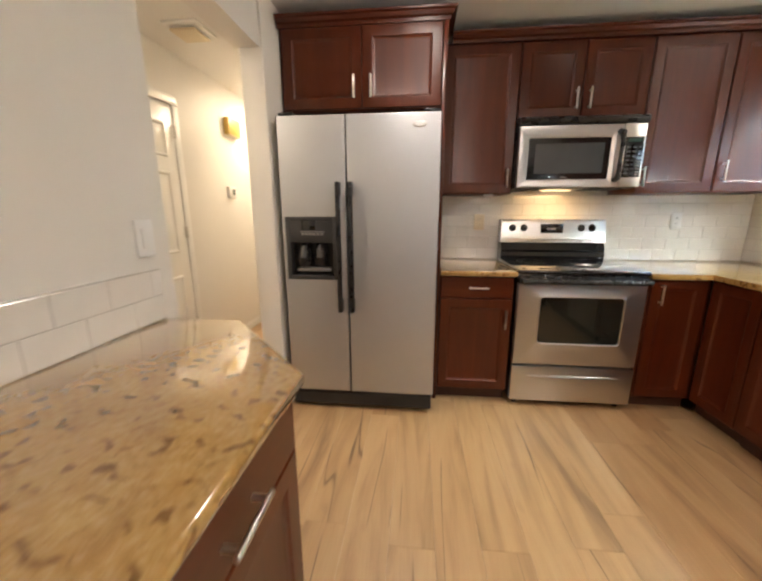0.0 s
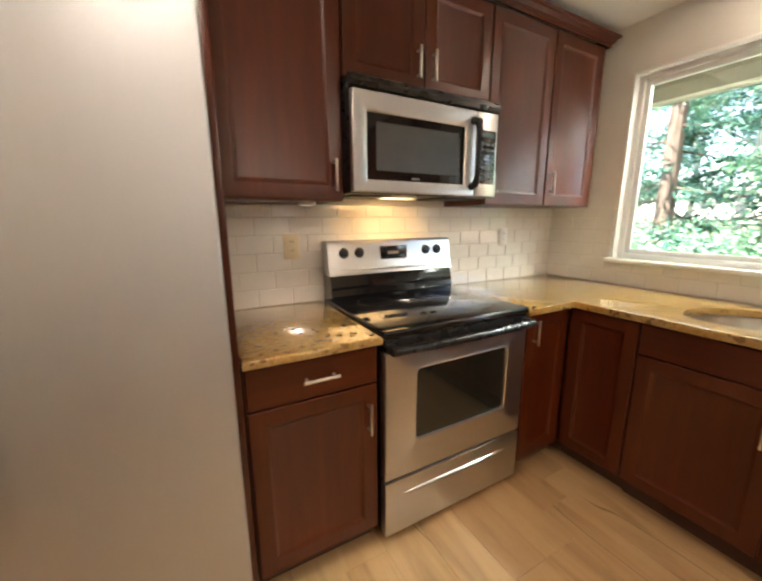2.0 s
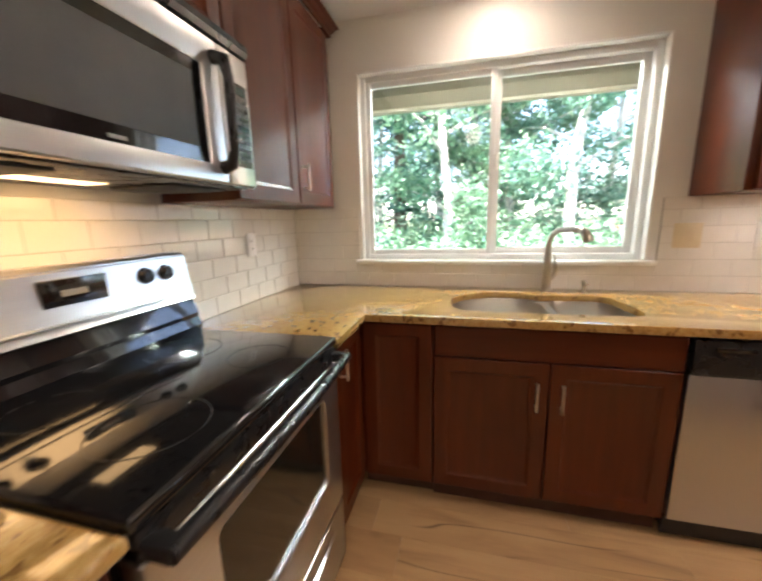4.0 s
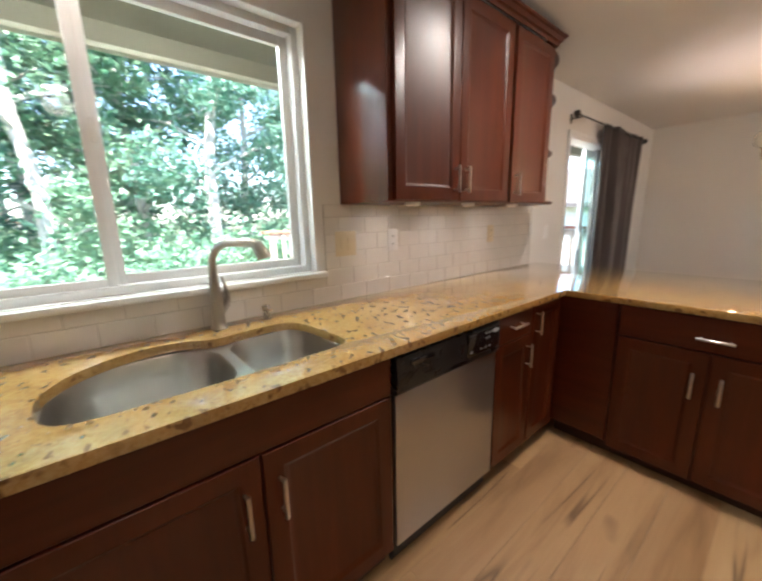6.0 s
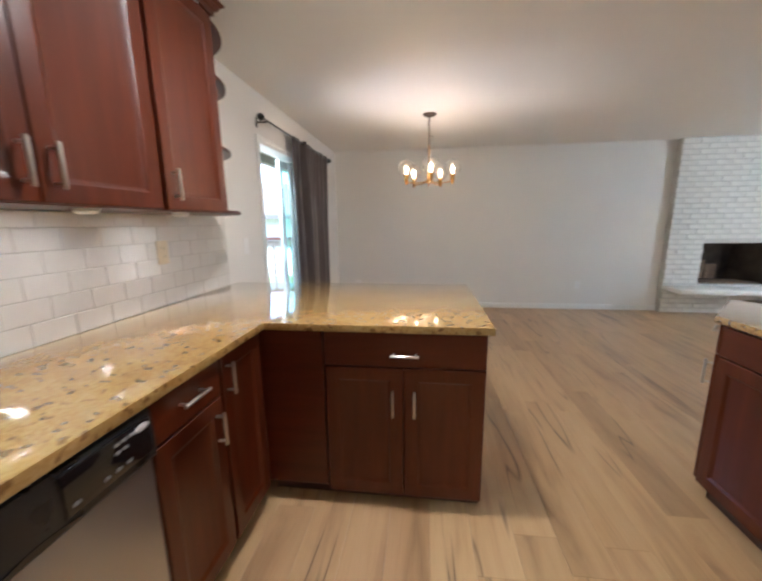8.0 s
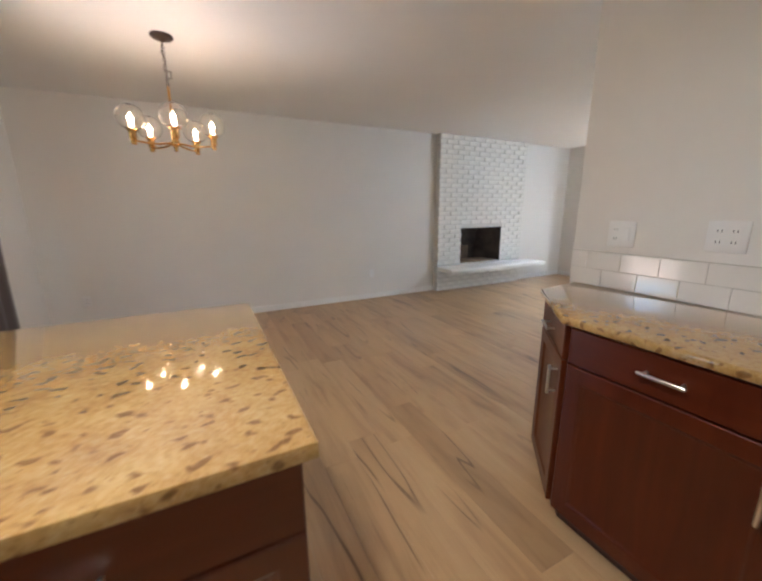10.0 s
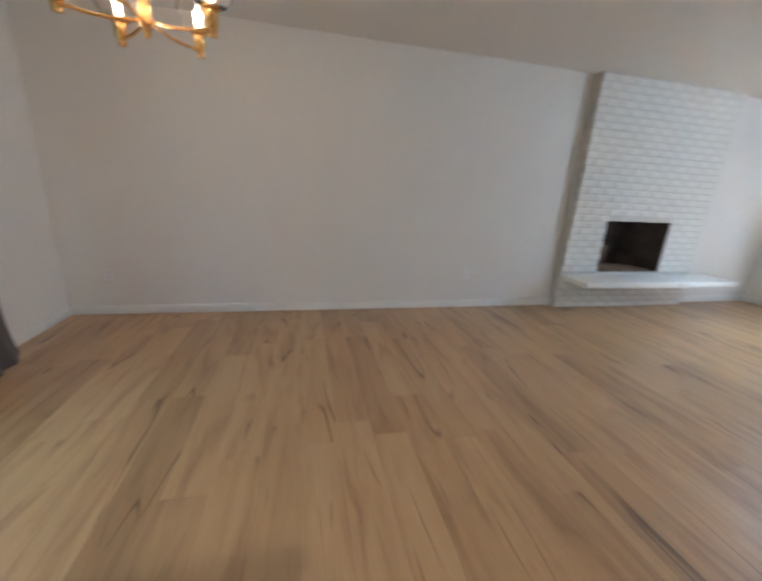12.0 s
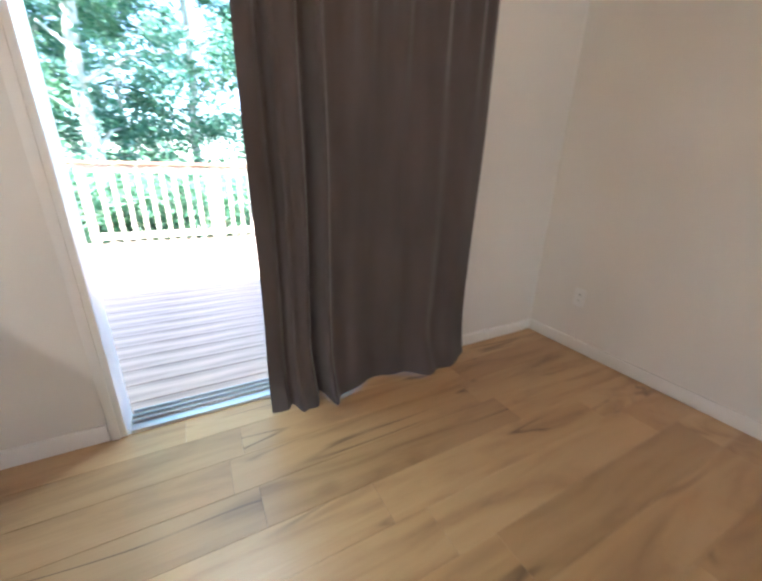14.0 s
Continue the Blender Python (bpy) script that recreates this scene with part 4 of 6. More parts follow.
for x in (0.004, W - 0.004):
    rings.append([(x, 0.545, 0.932), (x, 0.540, 0.955), (x, 0.552, 0.985), (x, 0.548, 1.000), (x, 0.572, 1.060), (x, 0.66, 1.060), (x, 0.66, 0.90), (x, 0.612, 0.90), (x, 0.612, 0.932)])
loops(bm, rings, True, True, True)
part("riser", bm, M_GLOSSBLACK, rg, "", None, 20)
bm = bmesh.new()
rings = [[(x, 0.552, 1.055), (x, 0.565, 1.075), (x, 0.585, 1.215), (x, 0.598, 1.226), (x, 0.66, 1.226), (x, 0.66, 1.055)] for x in (0.0, W)]
loops(bm, rings, True, True, True)
bmesh.ops.bevel(bm, geom=list(bm.edges), offset=0.004, segments=2, affect="EDGES", clamp_overlap=True)
panel = part("control_panel", bm, M_STEELX, rg, "curved stainless control panel")
tilt = math.degrees(math.atan2(0.02, 0.14))
for x in (0.085, 0.170, 0.585, 0.662):
    bm = bmesh.new()
    lathe(bm, (0, 0, 0), [(0.027, 0), (0.027, 0.003), (0.021, 0.004), (0.021, 0.016), (0.018, 0.021)], 18)
    bx(bm, -0.004, -0.020, 0.020, 0.004, 0.020, 0.027, 0.002)
    part("knob", bm, M_BLACK, panel, "round black knob", pose(x, 0.578, 1.165, 90 - tilt, 0, 0))
bm = bmesh.new()
bx(bm, 0.292, 0.569, 1.125, 0.455, 0.59, 1.195, 0.003)
part("display", bm, M_GLOSSBLACK, panel, "", pose(0, 0, 0))
bm = bmesh.new()
bx(bm, 0.335, 0.5665, 1.150, 0.40, 0.57, 1.166)
part("clock_window", bm, M_GREY, panel)
bm = bmesh.new()
tube(bm, [(0.06, 0.556, 1.085), (0.16, 0.548, 1.083), (0.60, 0.548, 1.083), (0.70, 0.556, 1.085)], [0.002, 0.005, 0.005, 0.002], 8)
part("trim_bar", bm, M_STEELX, panel)
# oven door with its window
bm = bmesh.new()
bx(bm, 0.004, 0.006, 0.845, W - 0.004, 0.045, 0.898, 0.006)
part("door_top_rail", bm, M_BLACK, rg)
bm = bmesh.new()


def oven_ring(k, y, r=0.02):
    return [(x, y, z) for x, z, _ in round_box(0.145 + k, 0.455 + k, 0.640 - k, 0.760 - k, r, 0, 4)]


def outer_ring(k, y):
    return [(x, y, z) for x, z, _ in round_box(0.002 + k, 0.305 + k, W - 0.002 - k, 0.845 - k, 0.006, 0, 4)]


loops(bm, [outer_ring(0, 0.045), outer_ring(0, 0.010), outer_ring(0.004, 0.004), oven_ring(-0.012, 0.004, 0.03), oven_ring(-0.006, 0.001, 0.026), oven_ring(0, 0.004, 0.02), oven_ring(0, 0.014, 0.02)], True, True, False)
door = part("oven_door", bm, M_STEELX, rg)
bm = bmesh.new()
bx(bm, 0.14, 0.012, 0.45, 0.645, 0.018, 0.765)
part("oven_window", bm, M_OVENGLASS, door, "dark glossy oven window")
bm = bmesh.new()
arc = [(0.01 + (W - 0.02) * k / 12, -0.040 - 0.012 * math.sin(math.pi * k / 12), 0.868) for k in range(13)]
tube(bm, arc, 0.0165, 12)
for x in (0.022, W - 0.022):
    bx(bm, x - 0.017, -0.045, 0.852, x + 0.017, 0.008, 0.884, 0.006)
part("handle", bm, M_BLACK, door, "wide glossy black handle")
bm = bmesh.new()
bx(bm, 0.002, 0.004, 0.045, W - 0.002, 0.045, 0.292, 0.005)
drw = part("storage_drawer", bm, M_STEELX, rg)
bm = bmesh.new()
rings = []
for k in range(17):
    x = 0.085 + 0.59 * k / 16
    s = math.sin(math.pi * k / 16) ** 0.5
    rings.append([(x, 0.0045, 0.225 - 0.002 - 0.014 * s), (x, 0.004 - 0.016 * s, 0.225 - 0.006 * s), (x, 0.004 - 0.012 * s, 0.225 + 0.004 * s), (x, 0.0045, 0.225 + 0.002 + 0.006 * s)])
loops(bm, rings, True, True, True)
part("pull_ridge", bm, M_STEELX, drw)
for x in (0.05, W - 0.05):
    for y in (0.07, 0.55):
        bm = bmesh.new()
        lathe(bm, (x, y, 0), [(0.018, 0), (0.018, 0.008), (0.008, 0.012), (0.008, 0.04)], 12)
        part("foot", bm, M_BLACK, rg)


# ---- microwave ----
mw = thing("microwave", pose(1.738, 3.49, 1.44), "stainless over-range microwave with a black window", "microwave")
bm = bmesh.new()
bx(bm, 0, 0.03, -0.005, W, 0.415, 0.432, 0.004)
part("body", bm, M_BLACK, mw)
bm = bmesh.new()
rings = [[(x, 0.03, 0.378), (x, 0.0, 0.384), (x, -0.008, 0.400), (x, -0.004, 0.420), (x, 0.012, 0.428), (x, 0.03, 0.430)] for x in (-0.004, W + 0.004)]
loops(bm, rings, True, True, True)
part("vent_hood", bm, M_BLACK, mw, "black rounded vent strip", None, 30)
bm = bmesh.new()
w1 = 0.628


def mw_ring(k, y):
    return [(x, y, z) for x, z, _ in round_box(0.062 + k, 0.048 + k, 0.560 - k, 0.300 - k, 0.004, 0, 2)]


def mw_out(k, y):
    return [(x, y, z) for x, z, _ in round_box(0.002 + k, 0.0 + k, w1 - k, 0.376 - k, 0.004, 0, 2)]


loops(bm, [mw_out(0, 0.03), mw_out(0, 0.004), mw_out(0.004, 0), mw_ring(-0.004, 0), mw_ring(0, 0.003), mw_ring(0, 0.010)], True, True, False)
mdoor = part("door", bm, M_STEELX, mw)
bm = bmesh.new()
bx(bm, 0.060, 0.006, 0.046, 0.562, 0.012, 0.302)
part("door_glass", bm, M_GLOSSBLACK, mdoor)
bm = bmesh.new()
bx(bm, 0.105, 0.0045, 0.085, 0.525, 0.0062, 0.268)
part("mesh_screen", bm, plain("microwave_screen", (0.045, 0.045, 0.045), 0.25, vary=0.1, bump=0.3, bump_scale=900), mdoor)
bm = bmesh.new()
bx(bm, 0.275, 0.0045, 0.056, 0.315, 0.0062, 0.064)
part("name_bar", bm, M_GREY, mdoor)
bm = bmesh.new()
tube(bm, [(0.606, 0.0, 0.330), (0.606, -0.035, 0.320), (0.603, -0.048, 0.27), (0.600, -0.050, 0.17), (0.603, -0.044, 0.085), (0.606, -0.03, 0.05), (0.606, 0.0, 0.042)], [0.019, 0.018, 0.013, 0.011, 0.013, 0.018, 0.019], 12)
part("handle", bm, M_BLACK, mdoor, "bowed black handle")
bm = bmesh.new()
bx(bm, w1 + 0.004, 0.0, 0.0, W - 0.002, 0.03, 0.376, 0.004)
cp = part("control_panel", bm, M_STEELX, mw)
bm = bmesh.new()
bx(bm, w1 + 0.014, -0.002, 0.055, W - 0.012, 0.004, 0.298, 0.002)
part("keypad", bm, M_GLOSSBLACK, cp)
for i in range(3):
    for j in range(7):
        bm = bmesh.new()
        x = w1 + 0.026 + 0.034 * i
        bx(bm, x, -0.0032, 0.075 + 0.026 * j, x + 0.024, -0.0015, 0.086 + 0.026 * j)
        part("key", bm, M_KEY, cp)
bm = bmesh.new()
bx(bm, w1 + 0.028, -0.0032, 0.266, W - 0.026, -0.0015, 0.288)
part("clock_window", bm, plain("clock_green", (0.05, 0.09, 0.08), 0.2), cp)
bm = bmesh.new()
bx(bm, 0.25, 0.24, -0.0060, 0.45, 0.32, -0.0045, 0.0005)
part("cooktop_lamp", bm, M_HOODLAMP, mw, "lit warm lamp under the microwave")
for x0, x1 in ((0.04, 0.22), (0.50, 0.71)):
    bm = bmesh.new()
    bx(bm, x0, 0.08, -0.012, x1, 0.30, -0.0045, 0.002)
    part("grease_filter", bm, M_BLACKMATT, mw)


# ---- dishwasher ----
dw = thing("dishwasher", facing(2.862, 1.997, 0, "w"), "stainless dishwasher with a black control panel", "dishwasher")
bm = bmesh.new()
bx(bm, 0.01, 0.03, 0.03, 0.615, 0.60, 0.875)
part("tub", bm, M_BLACKMATT, dw)
bm = bmesh.new()
bx(bm, 0.004, 0.0, 0.105, 0.621, 0.035, 0.730, 0.005)
dd = part("door", bm, M_DWSTEEL, dw)
bm = bmesh.new()
rings = [[(x, 0.03, 0.734), (x, -0.006, 0.734), (x, -0.014, 0.745), (x, -0.016, 0.80), (x, -0.010, 0.872), (x, 0.03, 0.878)] for x in (0.002, 0.623)]
loops(bm, rings, True, True, True)
cp = part("control_panel", bm, M_BLACK, dw, "black plastic control panel", None, 25)
bm = bmesh.new()
bx(bm, 0.065, -0.0185, 0.832, 0.185, -0.010, 0.852, 0.003)
part("latch_slot", bm, M_GLOSSBLACK, cp)
bm = bmesh.new()
rings = []
for k in range(13):
    x = 0.24 + 0.18 * k / 12
    s = 0.014 * math.sin(math.pi * k / 12)
    rings.append([(x, -0.012, 0.746), (x, -0.017, 0.746), (x, -0.018, 0.748 + s), (x, -0.012, 0.748 + s)])
loops(bm, rings, True, True, True)
part("finger_grip", bm, M_GLOSSBLACK, cp)
bm = bmesh.new()
bx(bm, 0.385, -0.0190, 0.765, 0.610, -0.010, 0.862, 0.002)
part("key_field", bm, M_GLOSSBLACK, cp)
for x, z in ((0.505, 0.845), (0.525, 0.845), (0.545, 0.845), (0.505, 0.825), (0.525, 0.825), (0.40, 0.785), (0.47, 0.785), (0.50, 0.785), (0.53, 0.785)):
    bm = bmesh.new()
    bx(bm, x, -0.0205, z - 0.004, x + 0.014, -0.018, z + 0.004, 0.001)
    part("key", bm, M_GREY, cp)
bm = bmesh.new()
rings = [[(0.583 + 0.022 * k * math.cos(a), -0.018 - h, 0.845 + 0.010 * k * math.sin(a)) for a in (2 * math.pi * i / 16 for i in range(16))] for k, h in ((1, 0), (1, 0.002), (0.8, 0.003))]
loops(bm, rings, True, False, True)
part("badge", bm, M_SILVER, cp, "plain silver oval badge")
bm = bmesh.new()
bx(bm, 0.01, 0.045, 0.0, 0.615, 0.06, 0.10)
part("kick_plate", bm, M_BLACKMATT, dw)


# ---- plates on the walls ----
def plate(m, w, h, mat, kind, label):
    """A wall plate at pose m, facing local -y, with sockets or rockers."""
    root = thing("wall_plate", m, label, "socket" if kind == "socket" else "switch")
    bm = bmesh.new()
    bx(bm, -w / 2, -0.006, -h / 2, w / 2, 0.0, h / 2, 0.003)
    cover = part("cover", bm, mat, root)
    n = max(1, round(w / 0.06 - 0.2))
    for k in range(n):
        cx = (k - (n - 1) / 2) * 0.046
        kk = kind if kind != "both" else ("socket" if k == 0 else "switch")
        if kk == "socket":
            for cz in (-0.021, 0.021):
                bm = bmesh.new()
                loops(bm, [[(x, y, z) for x, z, _ in round_box(cx - 0.016, cz - 0.014, cx + 0.016, cz + 0.014, 0.007, 0, 3)] for y in (-0.0055, -0.0078)], True, False, True)
                face = part("outlet", bm, mat, cover)
                for sx in (-0.006, 0.006):
                    bm = bmesh.new()
                    bx(bm, cx + sx - 0.0012, -0.0084, cz - 0.005, cx + sx + 0.0012, -0.0076, cz + 0.006)
                    part("slot", bm, M_SLOT, cover)
        else:
            bm = bmesh.new()
            bx(bm, cx - 0.015, -0.0085, -0.032, cx + 0.015, -0.005, 0.032, 0.002)
            part("rocker", bm, mat, cover)
    return root


plate(facing(1.585, NORTH - 0.0115, 1.205, "s"), 0.078, 0.125, M_IVORY, "socket", "ivory double socket on the white tiles")
plate(facing(3.03, NORTH - 0.0115, 1.215, "s"), 0.074, 0.12, M_WHITEPL, "socket", "white double socket on the white tiles")
plate(facing(EAST - 0.0115, 1.72, 1.21, "w"), 0.125, 0.125, M_IVORY, "switch", "ivory double switch plate on the tiles by the window")
plate(facing(EAST - 0.0115, 1.40, 1.212, "w"), 0.074, 0.12, M_WHITEPL, "socket", "white double socket on the white tiles")
plate(facing(EAST - 0.0115, 0.425, 1.205, "w"), 0.078, 0.125, M_IVORY, "socket", "ivory double socket under the wall cabinets")
plate(facing(0.205, 0.265, 1.185, "e"), 0.12, 0.12, M_WHITEPL, "both", "white switch and socket plate above the short counter")
plate(facing(0.205, 0.645, 1.195, "e"), 0.125, 0.12, M_WHITEPL, "socket", "white double socket plate above the short counter")
plate(facing(0.205, 2.10, 1.20, "e"), 0.078, 0.12, M_WHITEPL, "switch", "white switch plate beside the hall opening")
plate(pose(-0.205, SOUTH, 0.385, 0, 0, 180), 0.074, 0.12, M_WHITEPL, "socket", "white socket low on the long white wall")
plate(pose(3.207, SOUTH, 0.37, 0, 0, 180), 0.074, 0.12, M_WHITEPL, "socket", "white socket low on the wall near the corner")
plate(facing(EAST, -0.48, 1.18, "w"), 0.074, 0.12, M_WHITEPL, "switch", "white switch plate beside the patio door")

# hall fittings
th = thing("thermostat", facing(-0.75, 4.42, 1.475, "e"), "small white thermostat with a grey display", "thermostat")
bm = bmesh.new()
bx(bm, -0.065, -0.028, -0.055, 0.065, 0, 0.055, 0.008)
part("case", bm, M_WHITEPL, th)
bm = bmesh.new()
bx(bm, -0.005, -0.030, -0.025, 0.05, -0.026, 0.035, 0.002)
part("display", bm, plain("grey_display", (0.10, 0.11, 0.10), 0.25), th)
db = thing("door_chime", facing(-0.75, 4.52, 2.09, "e"), "yellowed plastic door chime box on the hall wall", "door chime")
bm = bmesh.new()
bx(bm, -0.11, -0.055, -0.075, 0.11, 0, 0.075, 0.006)
part("cover", bm, plain("yellowed_plastic", (0.62, 0.42, 0.10), 0.4, vary=0.06), db)
bm = bmesh.new()
bx(bm, -0.104, -0.05, -0.082, 0.104, -0.002, -0.0745, 0.002)
part("base", bm, M_IVORY, db)
sv = thing("ceiling_vent", pose(-0.39, 3.45, CEIL), "cream square vent cover on the hall ceiling", "vent")
bm = bmesh.new()
rings = [[(-a, -a, -h), (a, -a, -h), (a, a, -h), (-a, a, -h)] for a, h in ((0.115, 0.0), (0.115, 0.012), (0.10, 0.020))]
loops(bm, rings, True, True, True)
part("frame", bm, M_WHITEPL, sv)
bm = bmesh.new()
bx(bm, -0.085, -0.085, -0.045, 0.085, 0.085, -0.030, 0.006)
for s in (-0.06, 0.06):
    bx(bm, s - 0.008, -0.008, -0.032, s + 0.008, 0.008, -0.018)
part("cover", bm, M_IVORY, sv)


# ---- ceiling lamps: recessed lights of the kitchen, unseen ones added in the hall ----
def downlight(x, y, power, colour, label, spread, rim):
    """A recessed ceiling light: trim ring and lit lens, with its light below and an added fill point."""
    root = thing("ceiling_light", pose(x, y, CEIL), label, "ceiling light")
    bm = bmesh.new()
    lathe(bm, (0, 0, 0), [(0.105, -0.0005), (0.105, -0.006), (0.098, -0.010), (0.082, -0.008), (0.080, -0.002)], 28, False)
    part("trim_ring", bm, M_WHITEPL, root)
    bm = bmesh.new()
    lathe(bm, (0, 0, 0), [(0.080, -0.002), (0.078, -0.006), (0.03, -0.011), (0.004, -0.012)], 28)
    part("lens", bm, M_DIFFUSER, root, "lit frosted lens", None, 60)
    ob = lamp("downlight_bulb", "AREA", pose(x, y, CEIL - 0.014), power, colour, spread=spread)
    ob.data.shape, ob.data.size = "DISK", 0.15
    # added fill point of rim watts, brightens the ceiling and cabinets
    lamp("ceiling_fill", "POINT", pose(x, y, CEIL - 0.12), rim, colour, radius=0.10)
    return root


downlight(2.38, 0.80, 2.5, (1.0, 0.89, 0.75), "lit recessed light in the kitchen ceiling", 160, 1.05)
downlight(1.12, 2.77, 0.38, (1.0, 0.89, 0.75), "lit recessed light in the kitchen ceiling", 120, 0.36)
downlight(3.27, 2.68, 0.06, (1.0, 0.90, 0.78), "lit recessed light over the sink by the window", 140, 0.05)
# two hall lights out of view, added to brighten the hall and its door
downlight(-0.32, 4.9, 2.0, (1.0, 0.79, 0.50), "unseen recessed light added to brighten the hall", 170, 0.30)
downlight(-0.40, 2.15, 0.6, (1.0, 0.80, 0.52), "unseen recessed light added to brighten the hall", 170, 0.16)
lamp("cooktop_bulb", "AREA", look((2.09, 3.70, 1.425), (2.09, 3.90, 1.17)), 0.15, (1.0, 0.62, 0.26), size=(0.40, 0.12), spread=130)


def puck_light(x, y, z):
    root = thing("puck_light", pose(x, y, z), "small round white light under the wall cabinet, lit", "cabinet light", "lights under the cabinets")
    bm = bmesh.new()
    lathe(bm, (0, 0, 0), [(0.036, -0.0005), (0.036, -0.010), (0.030, -0.015)], 20)
    part("case", bm, M_WHITEPL, root)
    bm = bmesh.new()
    lathe(bm, (0, 0, 0), [(0.026, -0.0155), (0.024, -0.0175), (0.004, -0.018)], 20)
    part("lens", bm, M_PUCK, root, "lit frosted lens")
    dx, dy = (0.0, 0.2) if y > 3 else (0.2, 0.0)
    ob = lamp("puck_bulb", "AREA", look((x, y, z - 0.020), (x + dx, y + dy, z - 0.30)), 0.065 if x > 3 else 0.012, (1.0, 0.90, 0.78), spread=115)
    ob.data.shape, ob.data.size = "DISK", 0.05
    return root


for x, y in ((3.27, 1.50), (3.27, 1.06), (3.27, 0.60), (1.60, 3.66)):
    puck_light(x, y, UZ0)

# ---- chandelier over the dining place ----
ch = thing("chandelier", pose(2.100, -1.725, CEIL), "brass five-arm chandelier with clear glass globes, lit", "chandelier")
bm = bmesh.new()
lathe(bm, (0, 0, 0), [(0.068, -0.0005), (0.070, -0.006), (0.060, -0.018), (0.022, -0.028), (0.010, -0.036)], 24)
part("canopy", bm, M_BRONZE, ch)
bm = bmesh.new()
for k in range(14):
    z = -0.045 - 0.019 * k
    pts = []
    for i in range(9):
        a = 2 * math.pi * i / 8
        pts.append((0.008 * math.cos(a) if k % 2 else 0.0, 0.0 if k % 2 else 0.008 * math.cos(a), z + 0.0135 * math.sin(a)))
    tube(bm, pts, 0.0022, 6, False)
tube(bm, [(0.0, 0, -0.03), (0.012, 0.004, -0.10), (-0.006, 0.01, -0.16), (0.014, 0, -0.20), (-0.03, 0.01, -0.215), (-0.026, 0, -0.25), (0.008, 0.0, -0.262), (0.0, 0.0, -0.29)], 0.003, 6)
part("chain", bm, M_BRONZE, ch)
bm = bmesh.new()
lathe(bm, (0, 0, 0), [(0.006, -0.302), (0.009, -0.31), (0.009, -0.585), (0.020, -0.595), (0.022, -0.645), (0.030, -0.655), (0.030, -0.675), (0.014, -0.69), (0.012, -0.715), (0.003, -0.721)], 16)
part("stem", bm, M_BRASS, ch)
for k in range(5):
    a = radians(94 + 72 * k)
    c, s = math.cos(a), math.sin(a)
    R = 0.25
    bm = bmesh.new()
    tube(bm, [(0.02 * c, 0.02 * s, -0.665), (0.10 * c, 0.10 * s, -0.680), (0.17 * c, 0.17 * s, -0.683), (R * c, R * s, -0.677)], 0.0065, 10)
    lathe(bm, (R * c, R * s, 0), [(0.004, -0.705), (0.016, -0.703), (0.017, -0.675), (0.022, -0.668), (0.023, -0.625), (0.034, -0.615), (0.034, -0.607), (0.020, -0.605)], 16)
    arm = part("arm", bm, M_BRASS, ch)
    bm = bmesh.new()
    prof = [(0.030, -0.606)]
    for i in range(1, 11):
        t = radians(-62 + 152 * i / 10)
        prof.append((max(0.004, 0.083 * math.cos(t)), -0.540 + 0.083 * math.sin(t)))
    lathe(bm, (R * c, R * s, 0), prof, 22, False)
    g = part("globe", bm, M_GLOBE, arm, "clear glass globe", None, 80)
    sol = g.modifiers.new("thickness", "SOLIDIFY")
    sol.thickness = 0.002
    g.visible_shadow = False
    bm = bmesh.new()
    lathe(bm, (R * c, R * s, 0), [(0.008, -0.604), (0.009, -0.592), (0.0135, -0.575), (0.0125, -0.555), (0.006, -0.530), (0.0015, -0.510)], 12)
    b_ = part("bulb", bm, M_BULB, arm, "lit candle bulb", None, 60)
    b_.visible_shadow = False
    lamp("chandelier_bulb", "POINT", pose(2.100 + R * c, -1.725 + R * s, CEIL - 0.545), 0.19, (1.0, 0.62, 0.34), radius=0.016)


